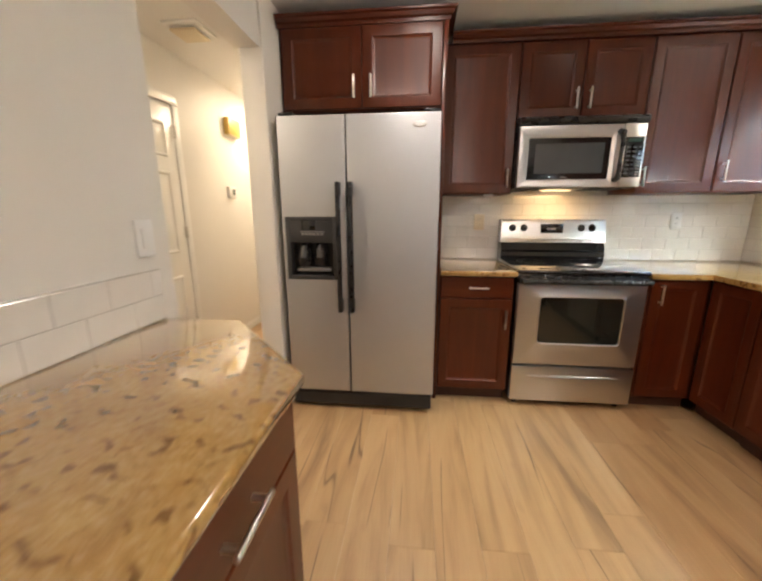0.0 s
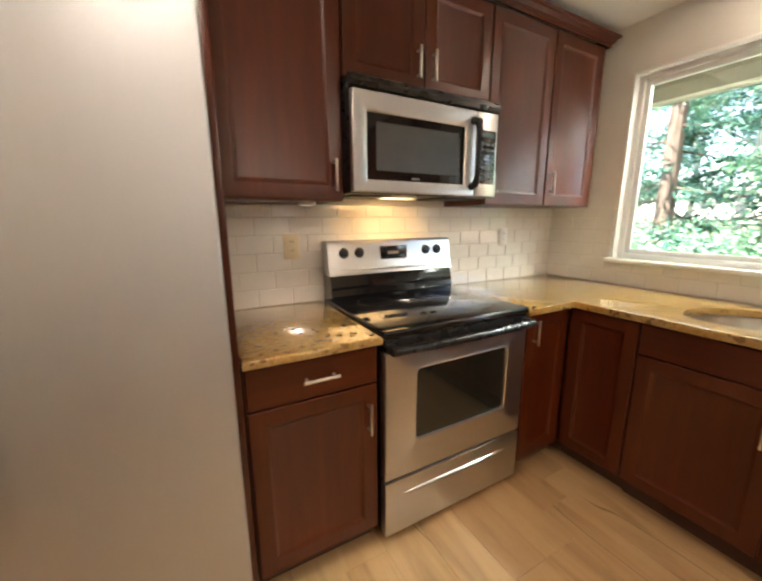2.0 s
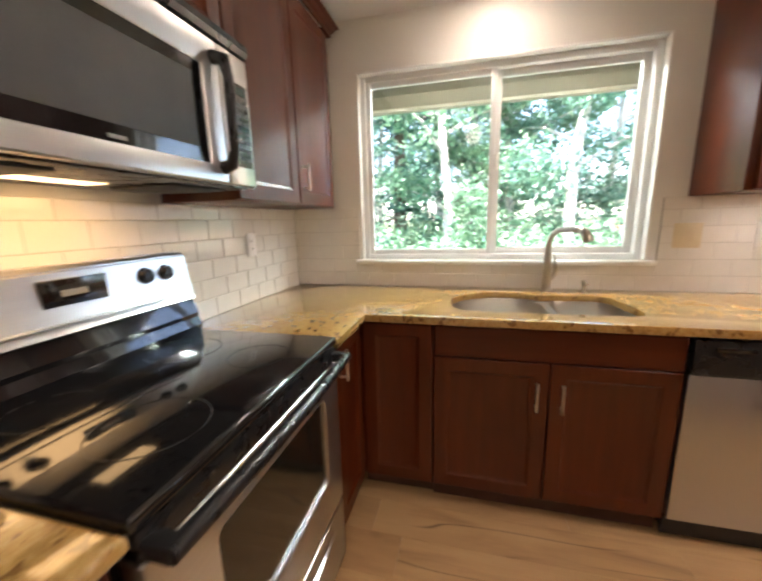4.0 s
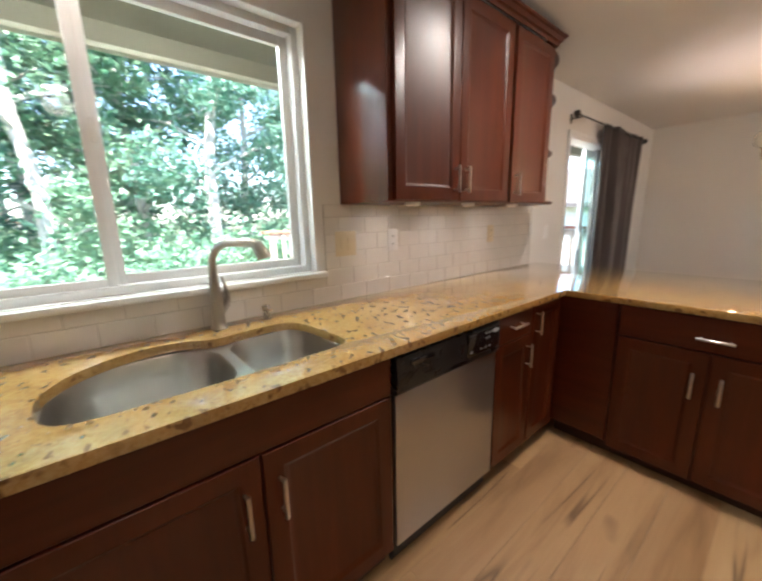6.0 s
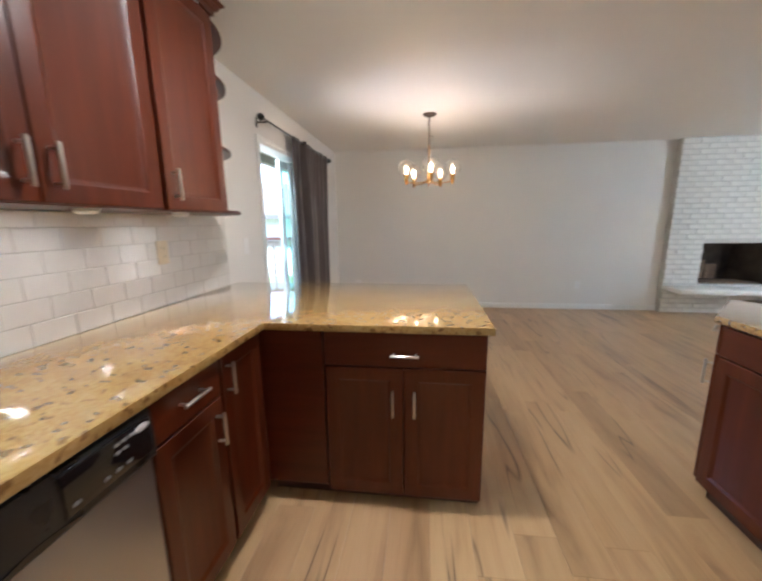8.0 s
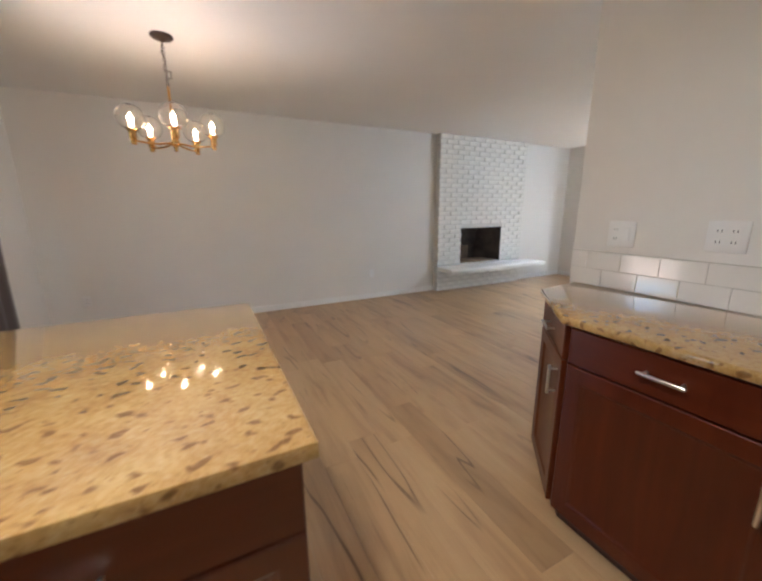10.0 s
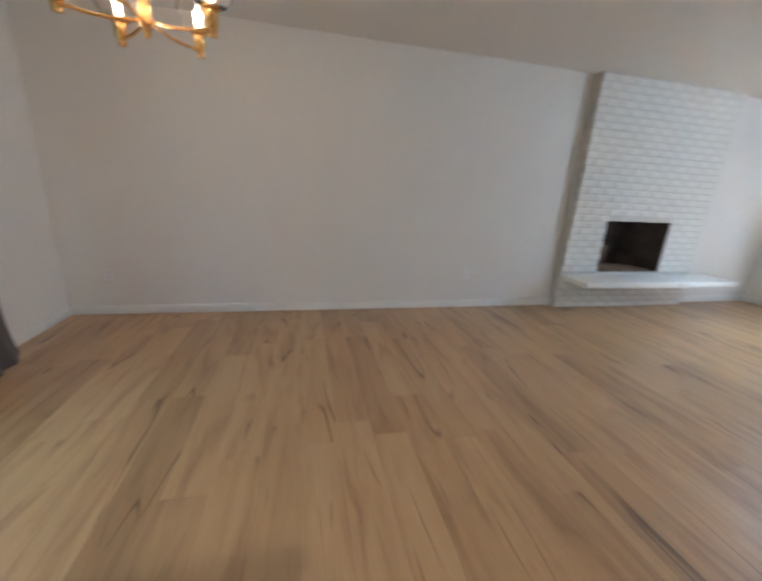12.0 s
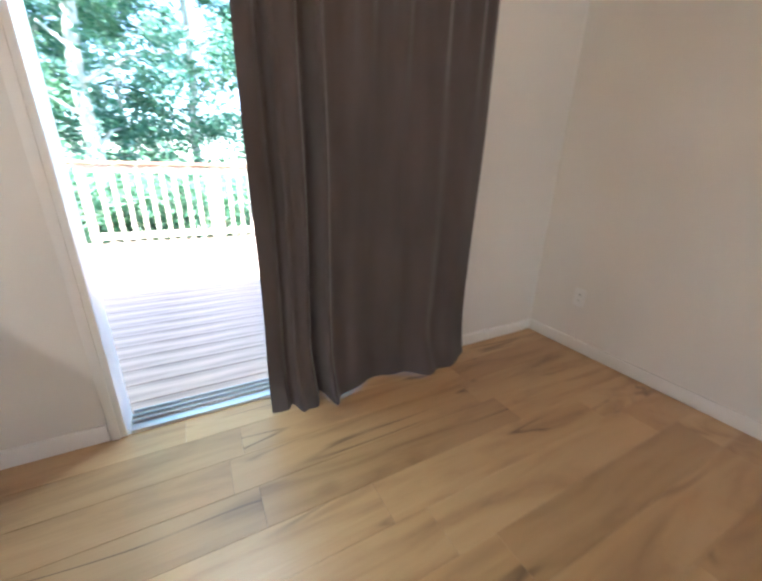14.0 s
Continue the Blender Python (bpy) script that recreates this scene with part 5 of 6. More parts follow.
# ---- curtains ----
def curtain(name, mat, x_mid, y0, y1, top, bottom, creases, depth, lean, label, flare=0.0, out=-1):
    """Cloth hung along y: broad soft waves broken by deep creases (place 0..1, width, depth), thick, with its hem on the floor."""
    nu, nv = 150, 48
    rnd = random.Random(len(label))
    ph = [rnd.uniform(0, 6.28) for _ in range(6)]

    def place(u, v, off):
        g = 0.35 + 0.65 * min(1, v * 1.6)
        wave = 0.40 * math.sin(2 * math.pi * (2.1 * u + 0.06 * v) + ph[0]) + 0.22 * math.sin(2 * math.pi * (5.3 * u + 0.10 * v) + ph[1]) * (1 - 0.3 * v)
        pleat = 0.35 * math.sin(2 * math.pi * 13 * u + ph[2]) * max(0, 1 - 2.6 * v)
        x = wave * g + pleat
        for c, w, d in creases:
            c2 = c + 0.05 * v * (0.5 - c)
            t = (u - c2) / w
            x -= d * math.exp(-t * t) * (0.55 + 0.45 * v)
            x += 0.5 * d * math.exp(-((u - c2 - 1.7 * w) / w) ** 2)
        y = y0 + (y1 - y0) * u + lean * v * (u - 0.1) + 0.012 * math.sin(7 * v + 9 * u + ph[3]) * v
        z = top + (bottom - top) * v
        if v > 0.86:
            k = (v - 0.86) / 0.14
            x += flare / depth * k * k * (0.75 + 0.5 * math.sin(2 * math.pi * 1.6 * u + ph[4]))
            z += 0.004 * k * (1 + math.sin(2 * math.pi * 2.6 * u + ph[5]))
        return (x_mid + out * depth * x + off, y, max(0.004, z))
    rings_a = [[place(i / nu, j / nv, 0.0) for i in range(nu + 1)] for j in range(nv + 1)]
    rings_b = [[place(i / nu, j / nv, 0.004) for i in range(nu + 1)] for j in range(nv + 1)]
    bm = bmesh.new()
    loops(bm, [a + list(reversed(b)) for a, b in zip(rings_a, rings_b)], True, False, False)
    return tagged(part(name, bm, mat, None, "", None, 70), label, "curtain")


def rod(y0, y1, x, z, wall_x, label):
    root = thing("curtain_rod", pose(0, 0, 0), label, "curtain rod")
    bm = bmesh.new()
    tube(bm, [(x, y0, z), (x, y1, z)], 0.0095, 12)
    part("bar", bm, M_BLACK, root)
    for y, s in ((y0, -1), (y1, 1)):
        bm = bmesh.new()
        prof = [(0.010, 0), (0.017, 0.006), (0.017, 0.016), (0.024, 0.024), (0.030, 0.042), (0.024, 0.060), (0.010, 0.070)]
        rings = [[(x + r * math.cos(a), y + s * h, z + r * math.sin(a)) for a in (2 * math.pi * i / 14 for i in range(14))] for r, h in prof]
        loops(bm, rings, True, True, True)
        part("finial", bm, M_BLACK, root, "black cage finial")
    for y in (y0 + 0.06, y1 - 0.06):
        bm = bmesh.new()
        tube(bm, [(wall_x, y, z - 0.01), (x, y, z - 0.012)], 0.007, 8)
        bx(bm, min(wall_x, wall_x + 0.006 * (1 if x > wall_x else -1)), y - 0.012, z - 0.05, max(wall_x, wall_x + 0.006 * (1 if x > wall_x else -1)), y + 0.012, z + 0.03, 0.002)
        part("bracket", bm, M_BLACK, root)
    return root


rod(-2.70, -0.76, 3.452, 2.195, EAST, "black metal curtain rod over the patio door")
curtain("curtain", M_CURTAIN, 3.465, -1.445, -2.69, 2.225, 0.006, [(0.07, 0.016, 1.0), (0.20, 0.020, 2.4), (0.62, 0.05, 0.5), (0.80, 0.05, 0.7)], 0.052, 0.0, "dark brown-grey curtain drawn aside and touching the floor", 0.095)
rod(-2.22, 0.0, WEST + 0.09, 2.25, WEST, "black metal curtain rod over the living room window")
curtain("curtain", M_CURTAIN2, WEST + 0.085, -2.21, -1.98, 2.28, 0.01, [(0.3, 0.06, 1.0), (0.55, 0.06, 1.2), (0.8, 0.05, 1.0)], 0.03, 0.28, "slate grey curtain gathered beside the living room window", 0.02, 1)

# ---- fireplace ----
FX0, FX1, FY = -3.19, -1.335, SOUTH + 0.105
BX0, BX1, BZ0, BZ1 = -2.69, -1.80, 0.43, 1.02
fp = thing("fireplace", pose(0, 0, 0), "white painted brick fireplace with a sooty firebox", "fireplace")
bm = bmesh.new()
wall_boxes(bm, "y", SOUTH + 0.001, FY - 0.006, FX0 + 0.004, FX1 - 0.004, 0.0, CEIL - 0.001, [(BX0, BX1, BZ0, BZ1)])
core = part("brick_core", bm, M_MORTAR, fp)
bm = bmesh.new()
t = 0.02
y_back, y_front = SOUTH - 0.42, FY - 0.008
loops(bm, [[(BX0, y_front, BZ0), (BX1, y_front, BZ0), (BX1, y_front, BZ1), (BX0, y_front, BZ1)],
           [(BX0 + 0.18, y_back, BZ0), (BX1 - 0.18, y_back, BZ0), (BX1 - 0.18, y_back + 0.12, BZ1), (BX0 + 0.18, y_back + 0.12, BZ1)]], True, False, True)
part("firebox", bm, M_SOOT, fp, "soot-blackened firebox")
bm = bmesh.new()
bx(bm, BX0 + 0.05, SOUTH - 0.30, BZ0 + 0.001, BX1 - 0.05, FY - 0.05, BZ0 + 0.015)
part("fire_floor", bm, M_FIREBRICK, fp)
for cx, h in ((BX0 + 0.42, 0.24), (BX0 + 0.58, 0.30), (BX0 + 0.68, 0.22)):
    bm = bmesh.new()
    bx(bm, cx - 0.075, SOUTH - 0.38, BZ0 + 0.016, cx + 0.07, SOUTH - 0.34, BZ0 + h, 0.01)
    part("back_firebrick", bm, M_FIREBRICK, fp)
bm = bmesh.new()
bx(bm, -3.42, FY + 0.0015, 0.345, FX1 + 0.005, SOUTH + 0.50, 0.405, 0.006)
part("hearth_slab", bm, M_HEARTH, fp, "white painted floating hearth slab")
for x in (-3.22, -2.30):
    bm = bmesh.new()
    loops(bm, [[(xx, FY + 0.002, 0.344), (xx, SOUTH + 0.40, 0.344), (xx, SOUTH + 0.38, 0.325), (xx, FY + 0.002, 0.27)] for xx in (x - 0.05, x + 0.05)], True, True, True)
    part("bracket", bm, M_BLACKMATT, fp)
# floor register by the window
fv = thing("floor_vent", pose(-4.22, -1.70, 0), "brown metal floor vent by the living room window", "vent")
bm = bmesh.new()
bx(bm, -0.05, -0.15, 0.0005, 0.05, 0.15, 0.006, 0.002)
part("frame", bm, M_BRONZE, fv)
for k in range(9):
    bm = bmesh.new()
    bx(bm, -0.04, -0.132 + 0.03 * k, 0.006, 0.04, -0.122 + 0.03 * k, 0.009)
    part("slat", bm, M_BRONZE, fv)

# ---- deck ----
DZ, DX1, DY0, DY1 = -0.06, 8.45, -3.35, 0.25
deck = thing("deck", pose(0, 0, 0), "weathered wooden deck boards outside the patio door", "deck", "", "structure")
bm = bmesh.new()
bx(bm, 0, 0, 0, 0.176, DY1 - DY0, 0.035, 0.003, 1)
board = mesh_of("deck_board", bm, M_DECK)
k = 0
x = EAST + 0.165
while x < DX1:
    ob = new("deck_board", board)
    ob.parent = deck
    ob.location = (x, DY0, DZ - 0.035)
    x += 0.182
    k += 1
bm = bmesh.new()
for y in np.arange(DY0 + 0.1, DY1, 0.8):
    bx(bm, EAST + 0.16, y, DZ - 0.22, DX1, y + 0.05, DZ - 0.036)
part("joists", bm, M_RAIL, deck)


def railing(m, length, cap, label):
    root = thing("deck_railing", m, label, "railing")
    for k in range(int(length / 1.7) + 1):
        x = min(length, 1.7 * k)
        bm = bmesh.new()
        bx(bm, x - 0.045, -0.045, -1.1, x + 0.045, 0.045, 1.16, 0.005)
        part("post", bm, M_RAIL, root)
    bm = bmesh.new()
    bx(bm, -0.08, -0.085, 1.16, length + 0.08, 0.085, 1.205, 0.006)
    part("cap_rail", bm, cap, root)
    for z in (0.08, 1.05):
        bm = bmesh.new()
        bx(bm, 0.045, -0.02, z, length - 0.045, 0.02, z + 0.10, 0.004)
        part("rail", bm, M_RAIL, root)
    bm = bmesh.new()
    bx(bm, -0.024, 0.021, 0.06, 0.024, 0.060, 1.12, 0.003, 1)
    me = mesh_of("baluster", bm, M_RAIL)
    for k in range(int((length - 0.1) / 0.155)):
        ob = new("baluster", me)
        ob.parent = root
        ob.location = (0.10 + 0.155 * k, 0, 0)
    return root


railing(pose(DX1 - 0.05, DY0 + 0.05, DZ, 0, 0, 90), DY1 - DY0 - 0.1, M_RAILRED, "sun-bleached wooden railing along the deck edge")
railing(pose(EAST + 0.3, DY0 + 0.05, DZ, 0, 0, 0), DX1 - EAST - 0.45, M_RAILRED, "wooden railing with a red-brown cap rail")

# ---- outdoors ----
bm = bmesh.new()
n = 70
grid = {}
for i in range(n + 1):
    for j in range(n + 1):
        u, v = 2 * i / n - 1, 2 * j / n - 1
        x, y = 900 * u * abs(u) ** 1.6, 900 * v * abs(v) ** 1.6
        d = max(0.0, math.hypot(x - 1, y) - 9)
        z = -1.15 + 0.18 * noise.noise(Vector((x * 0.2, y * 0.2, 0))) * min(1, d) + min(d, 45) * 0.03
        grid[i, j] = bm.verts.new((x, y, z))
for i in range(n):
    for j in range(n):
        bm.faces.new((grid[i, j], grid[i + 1, j], grid[i + 1, j + 1], grid[i, j + 1]))
structure("ground", bm, M_SOIL, "green mossy forest floor around the house", "ground")


def leaf_mesh(name, centres, sizes, mat, rnd, aspect=0.62):
    """Many small folded leaves, one island each, round the centres."""
    verts, faces = [], []
    for (cx, cy, cz), s in zip(centres, sizes):
        d = Vector((rnd.gauss(0, 1), rnd.gauss(0, 1), rnd.gauss(0, 0.6))).normalized()
        e = d.cross(Vector((rnd.gauss(0, 0.5), rnd.gauss(0, 0.5), 1))).normalized()
        nrm = d.cross(e)
        c = Vector((cx, cy, cz))
        b = len(verts)
        fold = nrm * (s * 0.12)
        verts += [c - d * s * 0.5, c + e * s * aspect * 0.5 + fold, c + d * s * 0.5, c - e * s * aspect * 0.5 + fold]
        faces += [(b, b + 1, b + 2), (b, b + 2, b + 3)]
    me = bpy.data.meshes.new(name)
    me.from_pydata([tuple(v) for v in verts], [], faces)
    me.materials.append(mat)
    return me


def broadleaf(rnd, height, spread, leaves, mat, bark, first=0.25, trunk_r=0.14, size=0.145):
    """A tapered trunk, limbs, and a crown of leaves in uneven clumps."""
    root = new("tree")
    bm = bmesh.new()
    bend = [(rnd.gauss(0, 0.035) * k, rnd.gauss(0, 0.035) * k, height * 0.9 * k / 6) for k in range(7)]
    tube(bm, bend, [trunk_r * (1.25 if k == 0 else 1 - 0.13 * k) for k in range(7)], 10)
    tips = []
    for k in range(17):
        h = height * (first + (0.92 - first) * k / 16)
        a = k * 2.4 + rnd.uniform(-0.4, 0.4)
        reach = spread * (1 - 0.55 * abs(k / 16 - 0.35)) * rnd.uniform(0.7, 1.1)
        i = min(5, int(h / (height * 0.9) * 6))
        p = Vector(bend[i]).lerp(Vector(bend[i + 1]), min(1, h / (height * 0.15) - i))
        q = p + Vector((math.cos(a) * reach * 0.5, math.sin(a) * reach * 0.5, reach * 0.28))
        e = p + Vector((math.cos(a) * reach, math.sin(a) * reach, reach * 0.38))
        tube(bm, [p, q, e], [trunk_r * 0.32, trunk_r * 0.2, 0.01], 5)
        tips += [q, e, p.lerp(e, 0.75)]
    part("trunk", bm, bark, root)
    centres, sizes = [], []
    clumps = [(t + Vector((rnd.gauss(0, 0.35), rnd.gauss(0, 0.35), rnd.gauss(0, 0.3))), rnd.uniform(0.35, 0.8)) for t in tips for _ in range(2)]
    for k in range(leaves):
        c, r = clumps[rnd.randrange(len(clumps))]
        d = Vector((rnd.gauss(0, 1), rnd.gauss(0, 1), rnd.gauss(0, 0.7)))
        d = d.normalized() * r * rnd.uniform(0.35, 1.0)
        centres.append(tuple(c + d))
        sizes.append(size * rnd.uniform(0.6, 1.4))
    crown_ = new("crown", leaf_mesh("crown", centres, sizes, mat, rnd))
    crown_.parent = root
    return root


def conifer(rnd, height, spread, sprays, mat):
    root = new("tree")
    bm = bmesh.new()
    tube(bm, [(0, 0, 0), (0.04, 0, height * 0.5), (0, 0.03, height)], [0.22, 0.13, 0.02], 10)
    centres, sizes = [], []
    for k in range(46):
        h = height * (0.06 + 0.92 * k / 46)
        a = k * 2.4
        reach = spread * (1 - k / 46) ** 0.8 * rnd.uniform(0.75, 1.1) + 0.15
        p, e = Vector((0, 0, h)), Vector((math.cos(a) * reach, math.sin(a) * reach, h - reach * 0.22))
        tube(bm, [p, e], [0.03, 0.006], 4)
        for _ in range(sprays // 46):
            s = rnd.uniform(0.15, 1.0) ** 0.7
            c = p.lerp(e, s)
            centres.append((c.x + rnd.gauss(0, 0.22), c.y + rnd.gauss(0, 0.22), c.z + rnd.gauss(0, 0.07)))
            sizes.append(rnd.uniform(0.12, 0.30))
    part("trunk", bm, M_DARKBARK, root)
    crown_ = new("crown", leaf_mesh("crown", centres, sizes, mat, rnd, 0.28))
    crown_.parent = root
    return root


def shrub(rnd, r, h, leaves, mat, size):
    root = new("shrub")
    bm = bmesh.new()
    centres, sizes = [], []
    for k in range(9):
        a = k * 2.4
        e = Vector((math.cos(a) * r * 0.7, math.sin(a) * r * 0.7, h * rnd.uniform(0.6, 0.95)))
        tube(bm, [(0, 0, 0), (e.x * 0.4, e.y * 0.4, e.z * 0.6), e], [0.03, 0.02, 0.006], 5)
        for _ in range(leaves // 9):
            d = Vector((rnd.gauss(0, 1), rnd.gauss(0, 1), rnd.gauss(0, 0.8))).normalized() * r * 0.5 * rnd.uniform(0.3, 1)
            c = e * rnd.uniform(0.45, 1.0) + d
            centres.append((c.x, c.y, max(0.05, c.z)))
            sizes.append(size * rnd.uniform(0.6, 1.4))
    part("stems", bm, M_DARKBARK, root)
    f = new("foliage", leaf_mesh("foliage", centres, sizes, mat, rnd))
    f.parent = root
    return root


rnd = random.Random(7)
kinds = [broadleaf(rnd, 10.0, 2.3, 12500, M_LEAF, M_BARK, 0.12, 0.17), broadleaf(rnd, 12.0, 2.0, 11500, M_LEAF2, M_BARK, 0.2, 0.15),
         conifer(rnd, 13.0, 2.6, 7000, M_FIR), shrub(rnd, 1.3, 2.3, 5000, M_LEAF, 0.12), shrub(rnd, 1.0, 1.7, 1500, M_PALESHRUB, 0.09)]
tags = [("tall broadleaf tree with sunlit green leaves", "tree", "trees behind the house"), ("slender broadleaf tree with a pale trunk", "tree", "trees behind the house"),
        ("dark green fir tree with drooping branches", "tree", "trees behind the house"), ("dense green shrub in sunlight", "shrub", "shrubs round the house"),
        ("pale cream-leaved shrub outside the living room", "shrub", "shrubs round the house")]
PLANTS = [(0, 11.5, 3.4), (1, 11.2, 0.3), (0, 13.2, 1.6), (2, 11.0, 6.3), (2, 13.0, 5.0), (0, 14.5, -1.6), (1, 12.4, -3.4), (0, 13.0, 8.6), (2, 17.0, 2.6), (1, 15.5, 3.9),
          (0, 16.5, -4.8), (1, 18.0, 7.0), (0, 20.5, 5.0), (2, 21.0, -6.5), (0, 17.5, 11.5), (2, 14.0, 12.5), (0, 22.0, 1.0), (1, 21.0, 9.5),
          (3, 8.2, 2.0), (3, 8.6, 4.0), (3, 7.9, 5.9), (3, 9.4, 1.2), (3, 9.2, 6.9), (3, 9.9, 3.0), (3, 10.2, 0.6), (3, 9.8, -1.6), (3, 10.6, 5.2), (3, 11.6, 1.9), (3, 11.8, -0.7), (3, 10.4, 7.2), (3, 12.2, 4.4), (3, 11.4, -3.0), (3, 10.0, -4.9),
          (0, -10.5, -2.5), (2, -13.0, -0.5), (1, -14.5, -4.5), (0, -12.0, 2.5), (2, -15.0, 2.0), (2, -12.0, -6.5), (0, -17.0, -1.5), (4, -6.7, -2.9), (3, -8.4, -0.7), (3, -9.0, -3.8), (3, -9.3, 1.4)]
used = set()
for kind_, x, y in PLANTS:
    d = max(0.0, math.hypot(x - 1, y) - 9)
    m = pose(x, y, -1.22 + min(d, 45) * 0.03, 0, 0, rnd.uniform(0, 360))
    ob = kinds[kind_]
    if kind_ in used:
        ob = copy_thing(ob, m)
    else:
        used.add(kind_)
        ob.matrix_basis = m
    ob.scale = (1, 1, 1) if kind_ in (0, 4) else (rnd.uniform(0.85, 1.15),) * 3
    tagged(ob, *tags[kind_])

# the neighbours' pale house beyond the deck
nh = thing("neighbour_house", pose(13.5, -14.5, -1.0, 0, 0, 25), "pale neighbouring house with a low grey roof", "house")
bm = bmesh.new()
bx(bm, -5.5, -3.5, -0.6, 5.5, 3.5, 2.7)
part("wall", bm, M_SIDING, nh)
bm = bmesh.new()
loops(bm, [[(x, -4.1, 2.6), (x, 0, 4.3), (x, 4.1, 2.6), (x, 4.1, 2.78), (x, 0, 4.5), (x, -4.1, 2.78)] for x in (-6, 6)], True, True, True)
part("roof", bm, M_ROOF, nh)
for x in (-3.0, 1.4):
    bm = bmesh.new()
    framed(bm, "y", 3.49, 3.56, x, x + 1.5, 0.7, 1.9, 0.08)
    wf = part("window", bm, M_VINYL, nh)
    bm = bmesh.new()
    bx(bm, x + 0.06, 3.505, 0.76, x + 1.44, 3.515, 1.84)
    part("pane", bm, M_VINYL, wf)

# ---- pieces: tiles, planks, bricks ----
def tile_mesh(w, h):
    bm = bmesh.new()

    def ring(k, y):
        return [(k, y, k), (w - k, y, k), (w - k, y, h - k), (k, y, h - k)]
    loops(bm, [ring(0, 0.0), ring(0, -0.0056), ring(0.0018, -0.0068)], True, False, True)
    return mesh_of("tile", bm, M_TILE, 20)


TW, GR = 0.163, 0.0019
TILES = {}


def tiles(parent, side, at, lo, hi, z0, z1, skip=None, THT=0.0833):
    """Running bond on a wall; lo..hi is measured along the wall to the right as seen."""
    row, z = 0, z0
    while z < z1 - 0.01:
        h = min(THT, z1 - z)
        s = lo - (0.5 * (TW + GR) if row % 2 else 0.0)
        while s < hi - 0.01:
            a, b = max(s, lo), min(s + TW, hi)
            spans = [(a, b)]
            if skip and z + h * 0.6 > skip[2]:
                spans = [(a, min(b, skip[0])), (max(a, skip[1]), b)]
            for a, b in spans:
                if b - a > 0.012:
                    key = (round(b - a, 3), round(h, 3))
                    if key not in TILES:
                        TILES[key] = tile_mesh(*key)
                    ob = new("tile", TILES[key])
                    ob.parent = parent
                    ob.matrix_basis = facing(*at(a), z, side)
            s += TW + GR
        z += THT + GR
        row += 1


def backing(name, box):
    bm = bmesh.new()
    bx(bm, *box)
    return structure(name, bm, M_GROUT, "white glazed subway tiles in running bond", "backsplash")


t1 = backing("backsplash_1", (1.2525, NORTH - 0.0072, 0.919, EAST - 0.0074, NORTH - 0.0002, 1.404))
tiles(t1, "s", lambda a: (a, NORTH - 0.003), 1.2525, EAST - 0.010, 0.9183, 1.403)
bm = bmesh.new()
wall_boxes(bm, "x", EAST - 0.0072, EAST - 0.0002, -0.20, NORTH - 0.0074, 0.919, 1.404, [(1.838, 3.462, 1.066, 1.404)])
t2 = structure("backsplash_2", bm, M_GROUT, "white glazed subway tiles in running bond", "backsplash")
tiles(t2, "w", lambda a: (EAST - 0.003, NORTH - 0.010 - a), 0.0, NORTH - 0.010 + 0.20, 0.9183, 1.403, (NORTH - 0.010 - 3.462, NORTH - 0.010 - 1.838, 1.066))
t3 = backing("backsplash_3", (0.2052, 0.035, 0.919, 0.2122, 2.14, 1.094))
tiles(t3, "e", lambda a: (0.208, a), 0.035, 2.14, 0.9183, 1.092, None, 0.085)

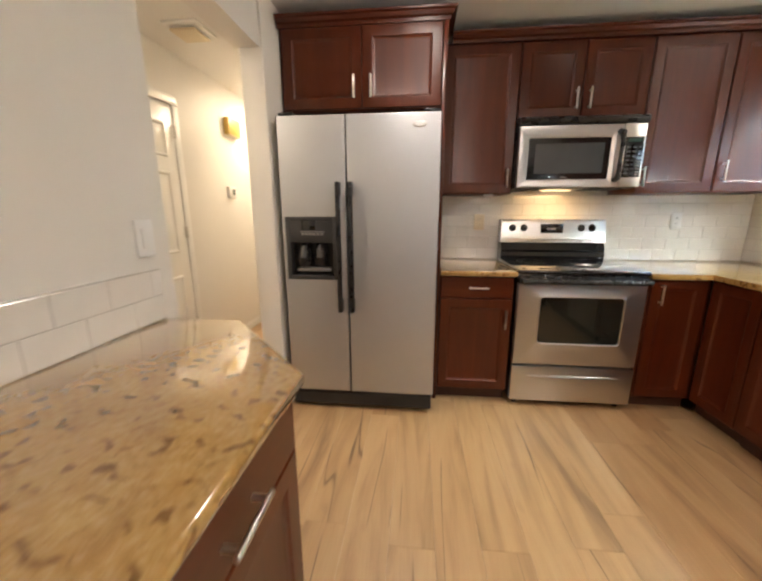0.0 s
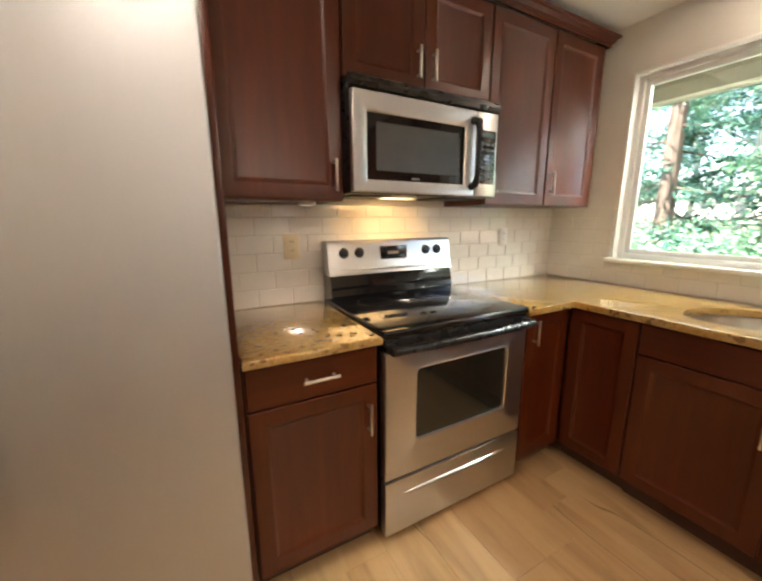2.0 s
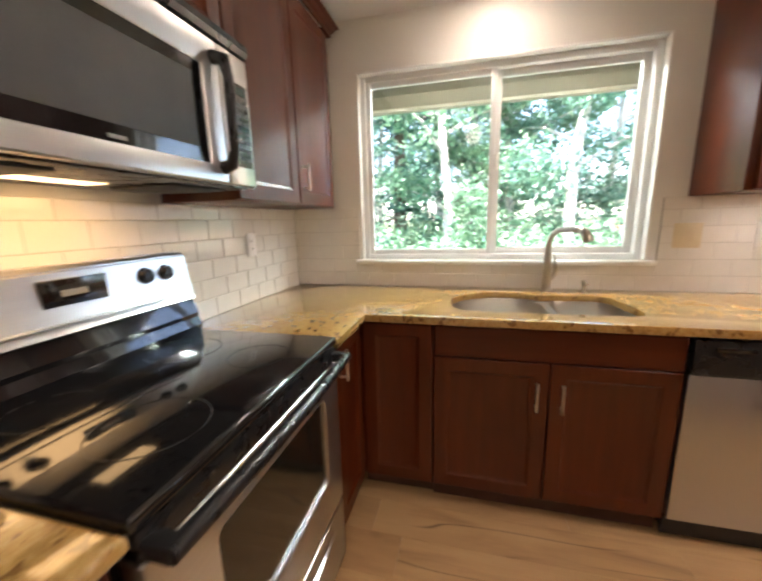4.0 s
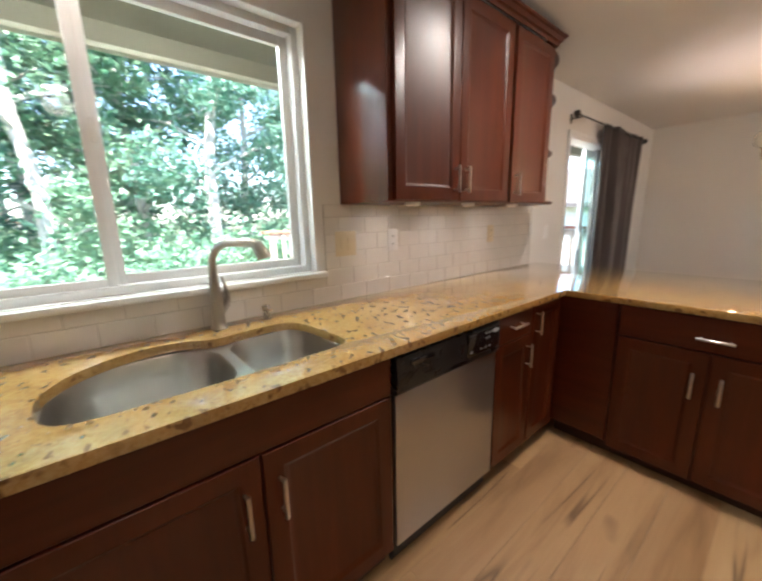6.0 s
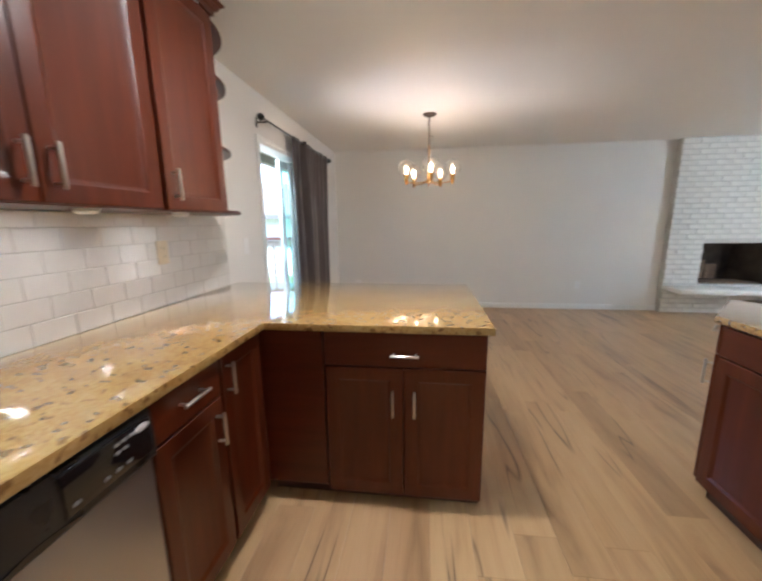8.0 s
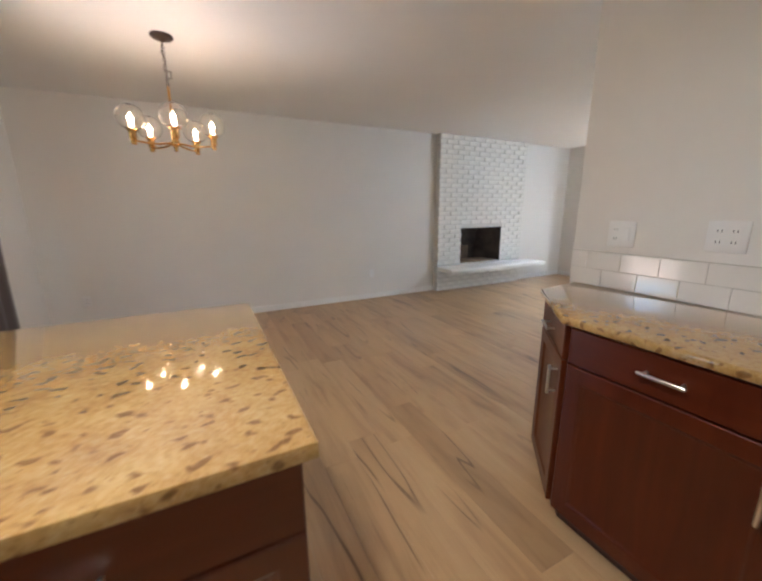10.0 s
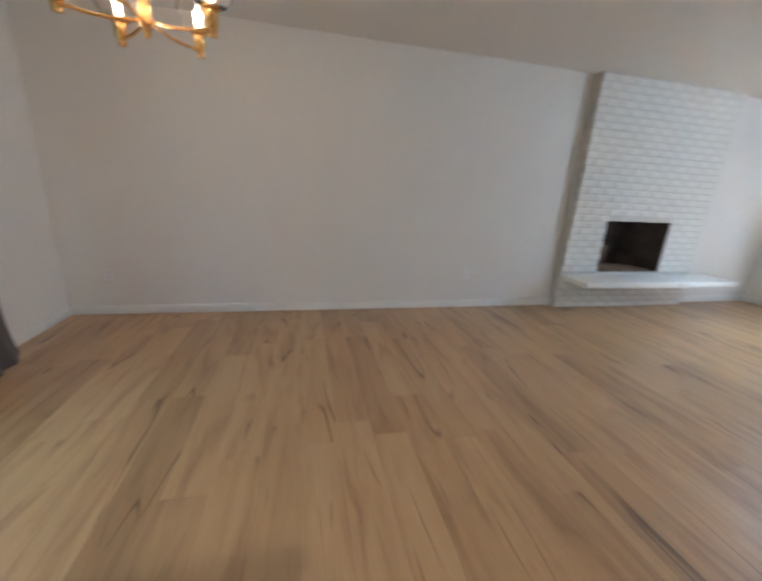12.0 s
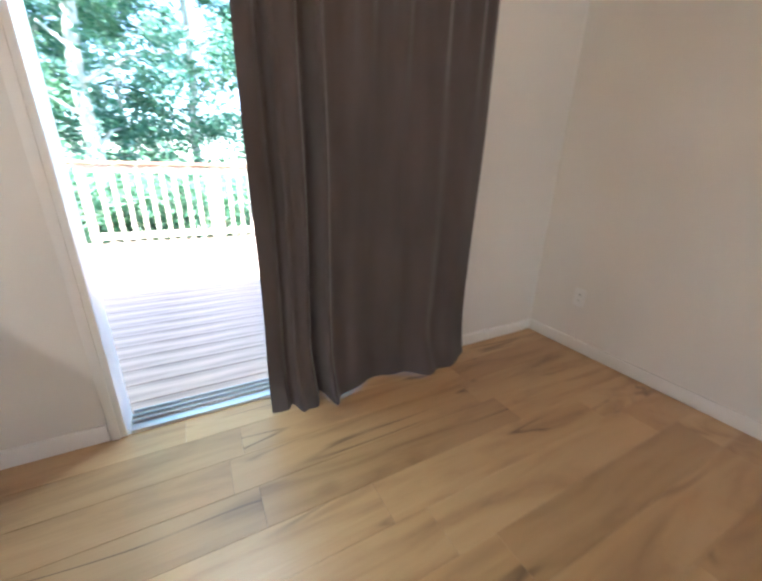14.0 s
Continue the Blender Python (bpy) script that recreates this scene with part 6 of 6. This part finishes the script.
# fireplace bricks
BL, BH = 0.208, 0.061
bricks = []
for v in range(3):
    bm = bmesh.new()
    r = random.Random(v)
    k = 0.005

    def ring(kk, y):
        return [(kk + r.uniform(-0.0015, 0.0015), y + r.uniform(-0.0015, 0.0015), kk), (BL - kk, y + r.uniform(-0.0015, 0.0015), kk + r.uniform(-0.001, 0.001)),
                (BL - kk, y, BH - kk), (kk, y + r.uniform(-0.0015, 0.0015), BH - kk)]
    loops(bm, [ring(0, -0.008), ring(0, 0.008), ring(k, 0.013)], True, False, True)
    bricks.append(mesh_of("brick", bm, M_BRICK, 20))
r = random.Random(3)
row, z = 0, 0.006
while z + BH < CEIL:
    x = FX0 - (0.5 * (BL + 0.010) if row % 2 else 0)
    while x < FX1 - 0.02:
        a, b = max(x, FX0), min(x + BL, FX1)
        inside = z + BH > BZ0 + 0.01 and z < BZ1 - 0.01
        spans = [(a, b)]
        if inside:
            spans = [(a, min(b, BX0)), (max(a, BX1), b)]
        if 0.31 < z < 0.40:
            spans = []
        for a, b in spans:
            if b - a > 0.03:
                ob = new("brick", bricks[r.randrange(3)])
                ob.parent = core
                ob.location = (a, FY - 0.006 + r.uniform(-0.002, 0.003), z)
                ob.scale = ((b - a) / BL, 1, 1)
        x += BL + 0.010
    z += BH + 0.0105
    row += 1

# floor planks run north to south
PW, PL = 0.182, 1.22
bm = bmesh.new()
rings = [[(k, k, z), (PW - 0.0006 - k, k, z), (PW - 0.0006 - k, PL - 0.0006 - k, z), (k, PL - 0.0006 - k, z)] for k, z in ((0, -0.0055), (0, -0.0008), (0.0007, 0.0))]
loops(bm, rings, True, False, True)
plank = mesh_of("plank", bm, M_OAK)
floor = bpy.data.objects["floor"]
r = random.Random(11)
x, col = WEST, 0
while x < EAST:
    w = min(PW, EAST - x)
    y_top = NORTH if x > 0.15 else (6.06 if x > -0.9 else 1.25)
    y = SOUTH - r.uniform(0.0, 1.0)
    while y < y_top:
        a, b = max(y, SOUTH), min(y + PL, y_top)
        if b - a > 0.02:
            ob = new("plank", plank)
            ob.parent = floor
            ob.location = (x, a, 0)
            ob.scale = (w / PW, (b - a) / PL, 1)
        y += PL
    x += PW
    col += 1
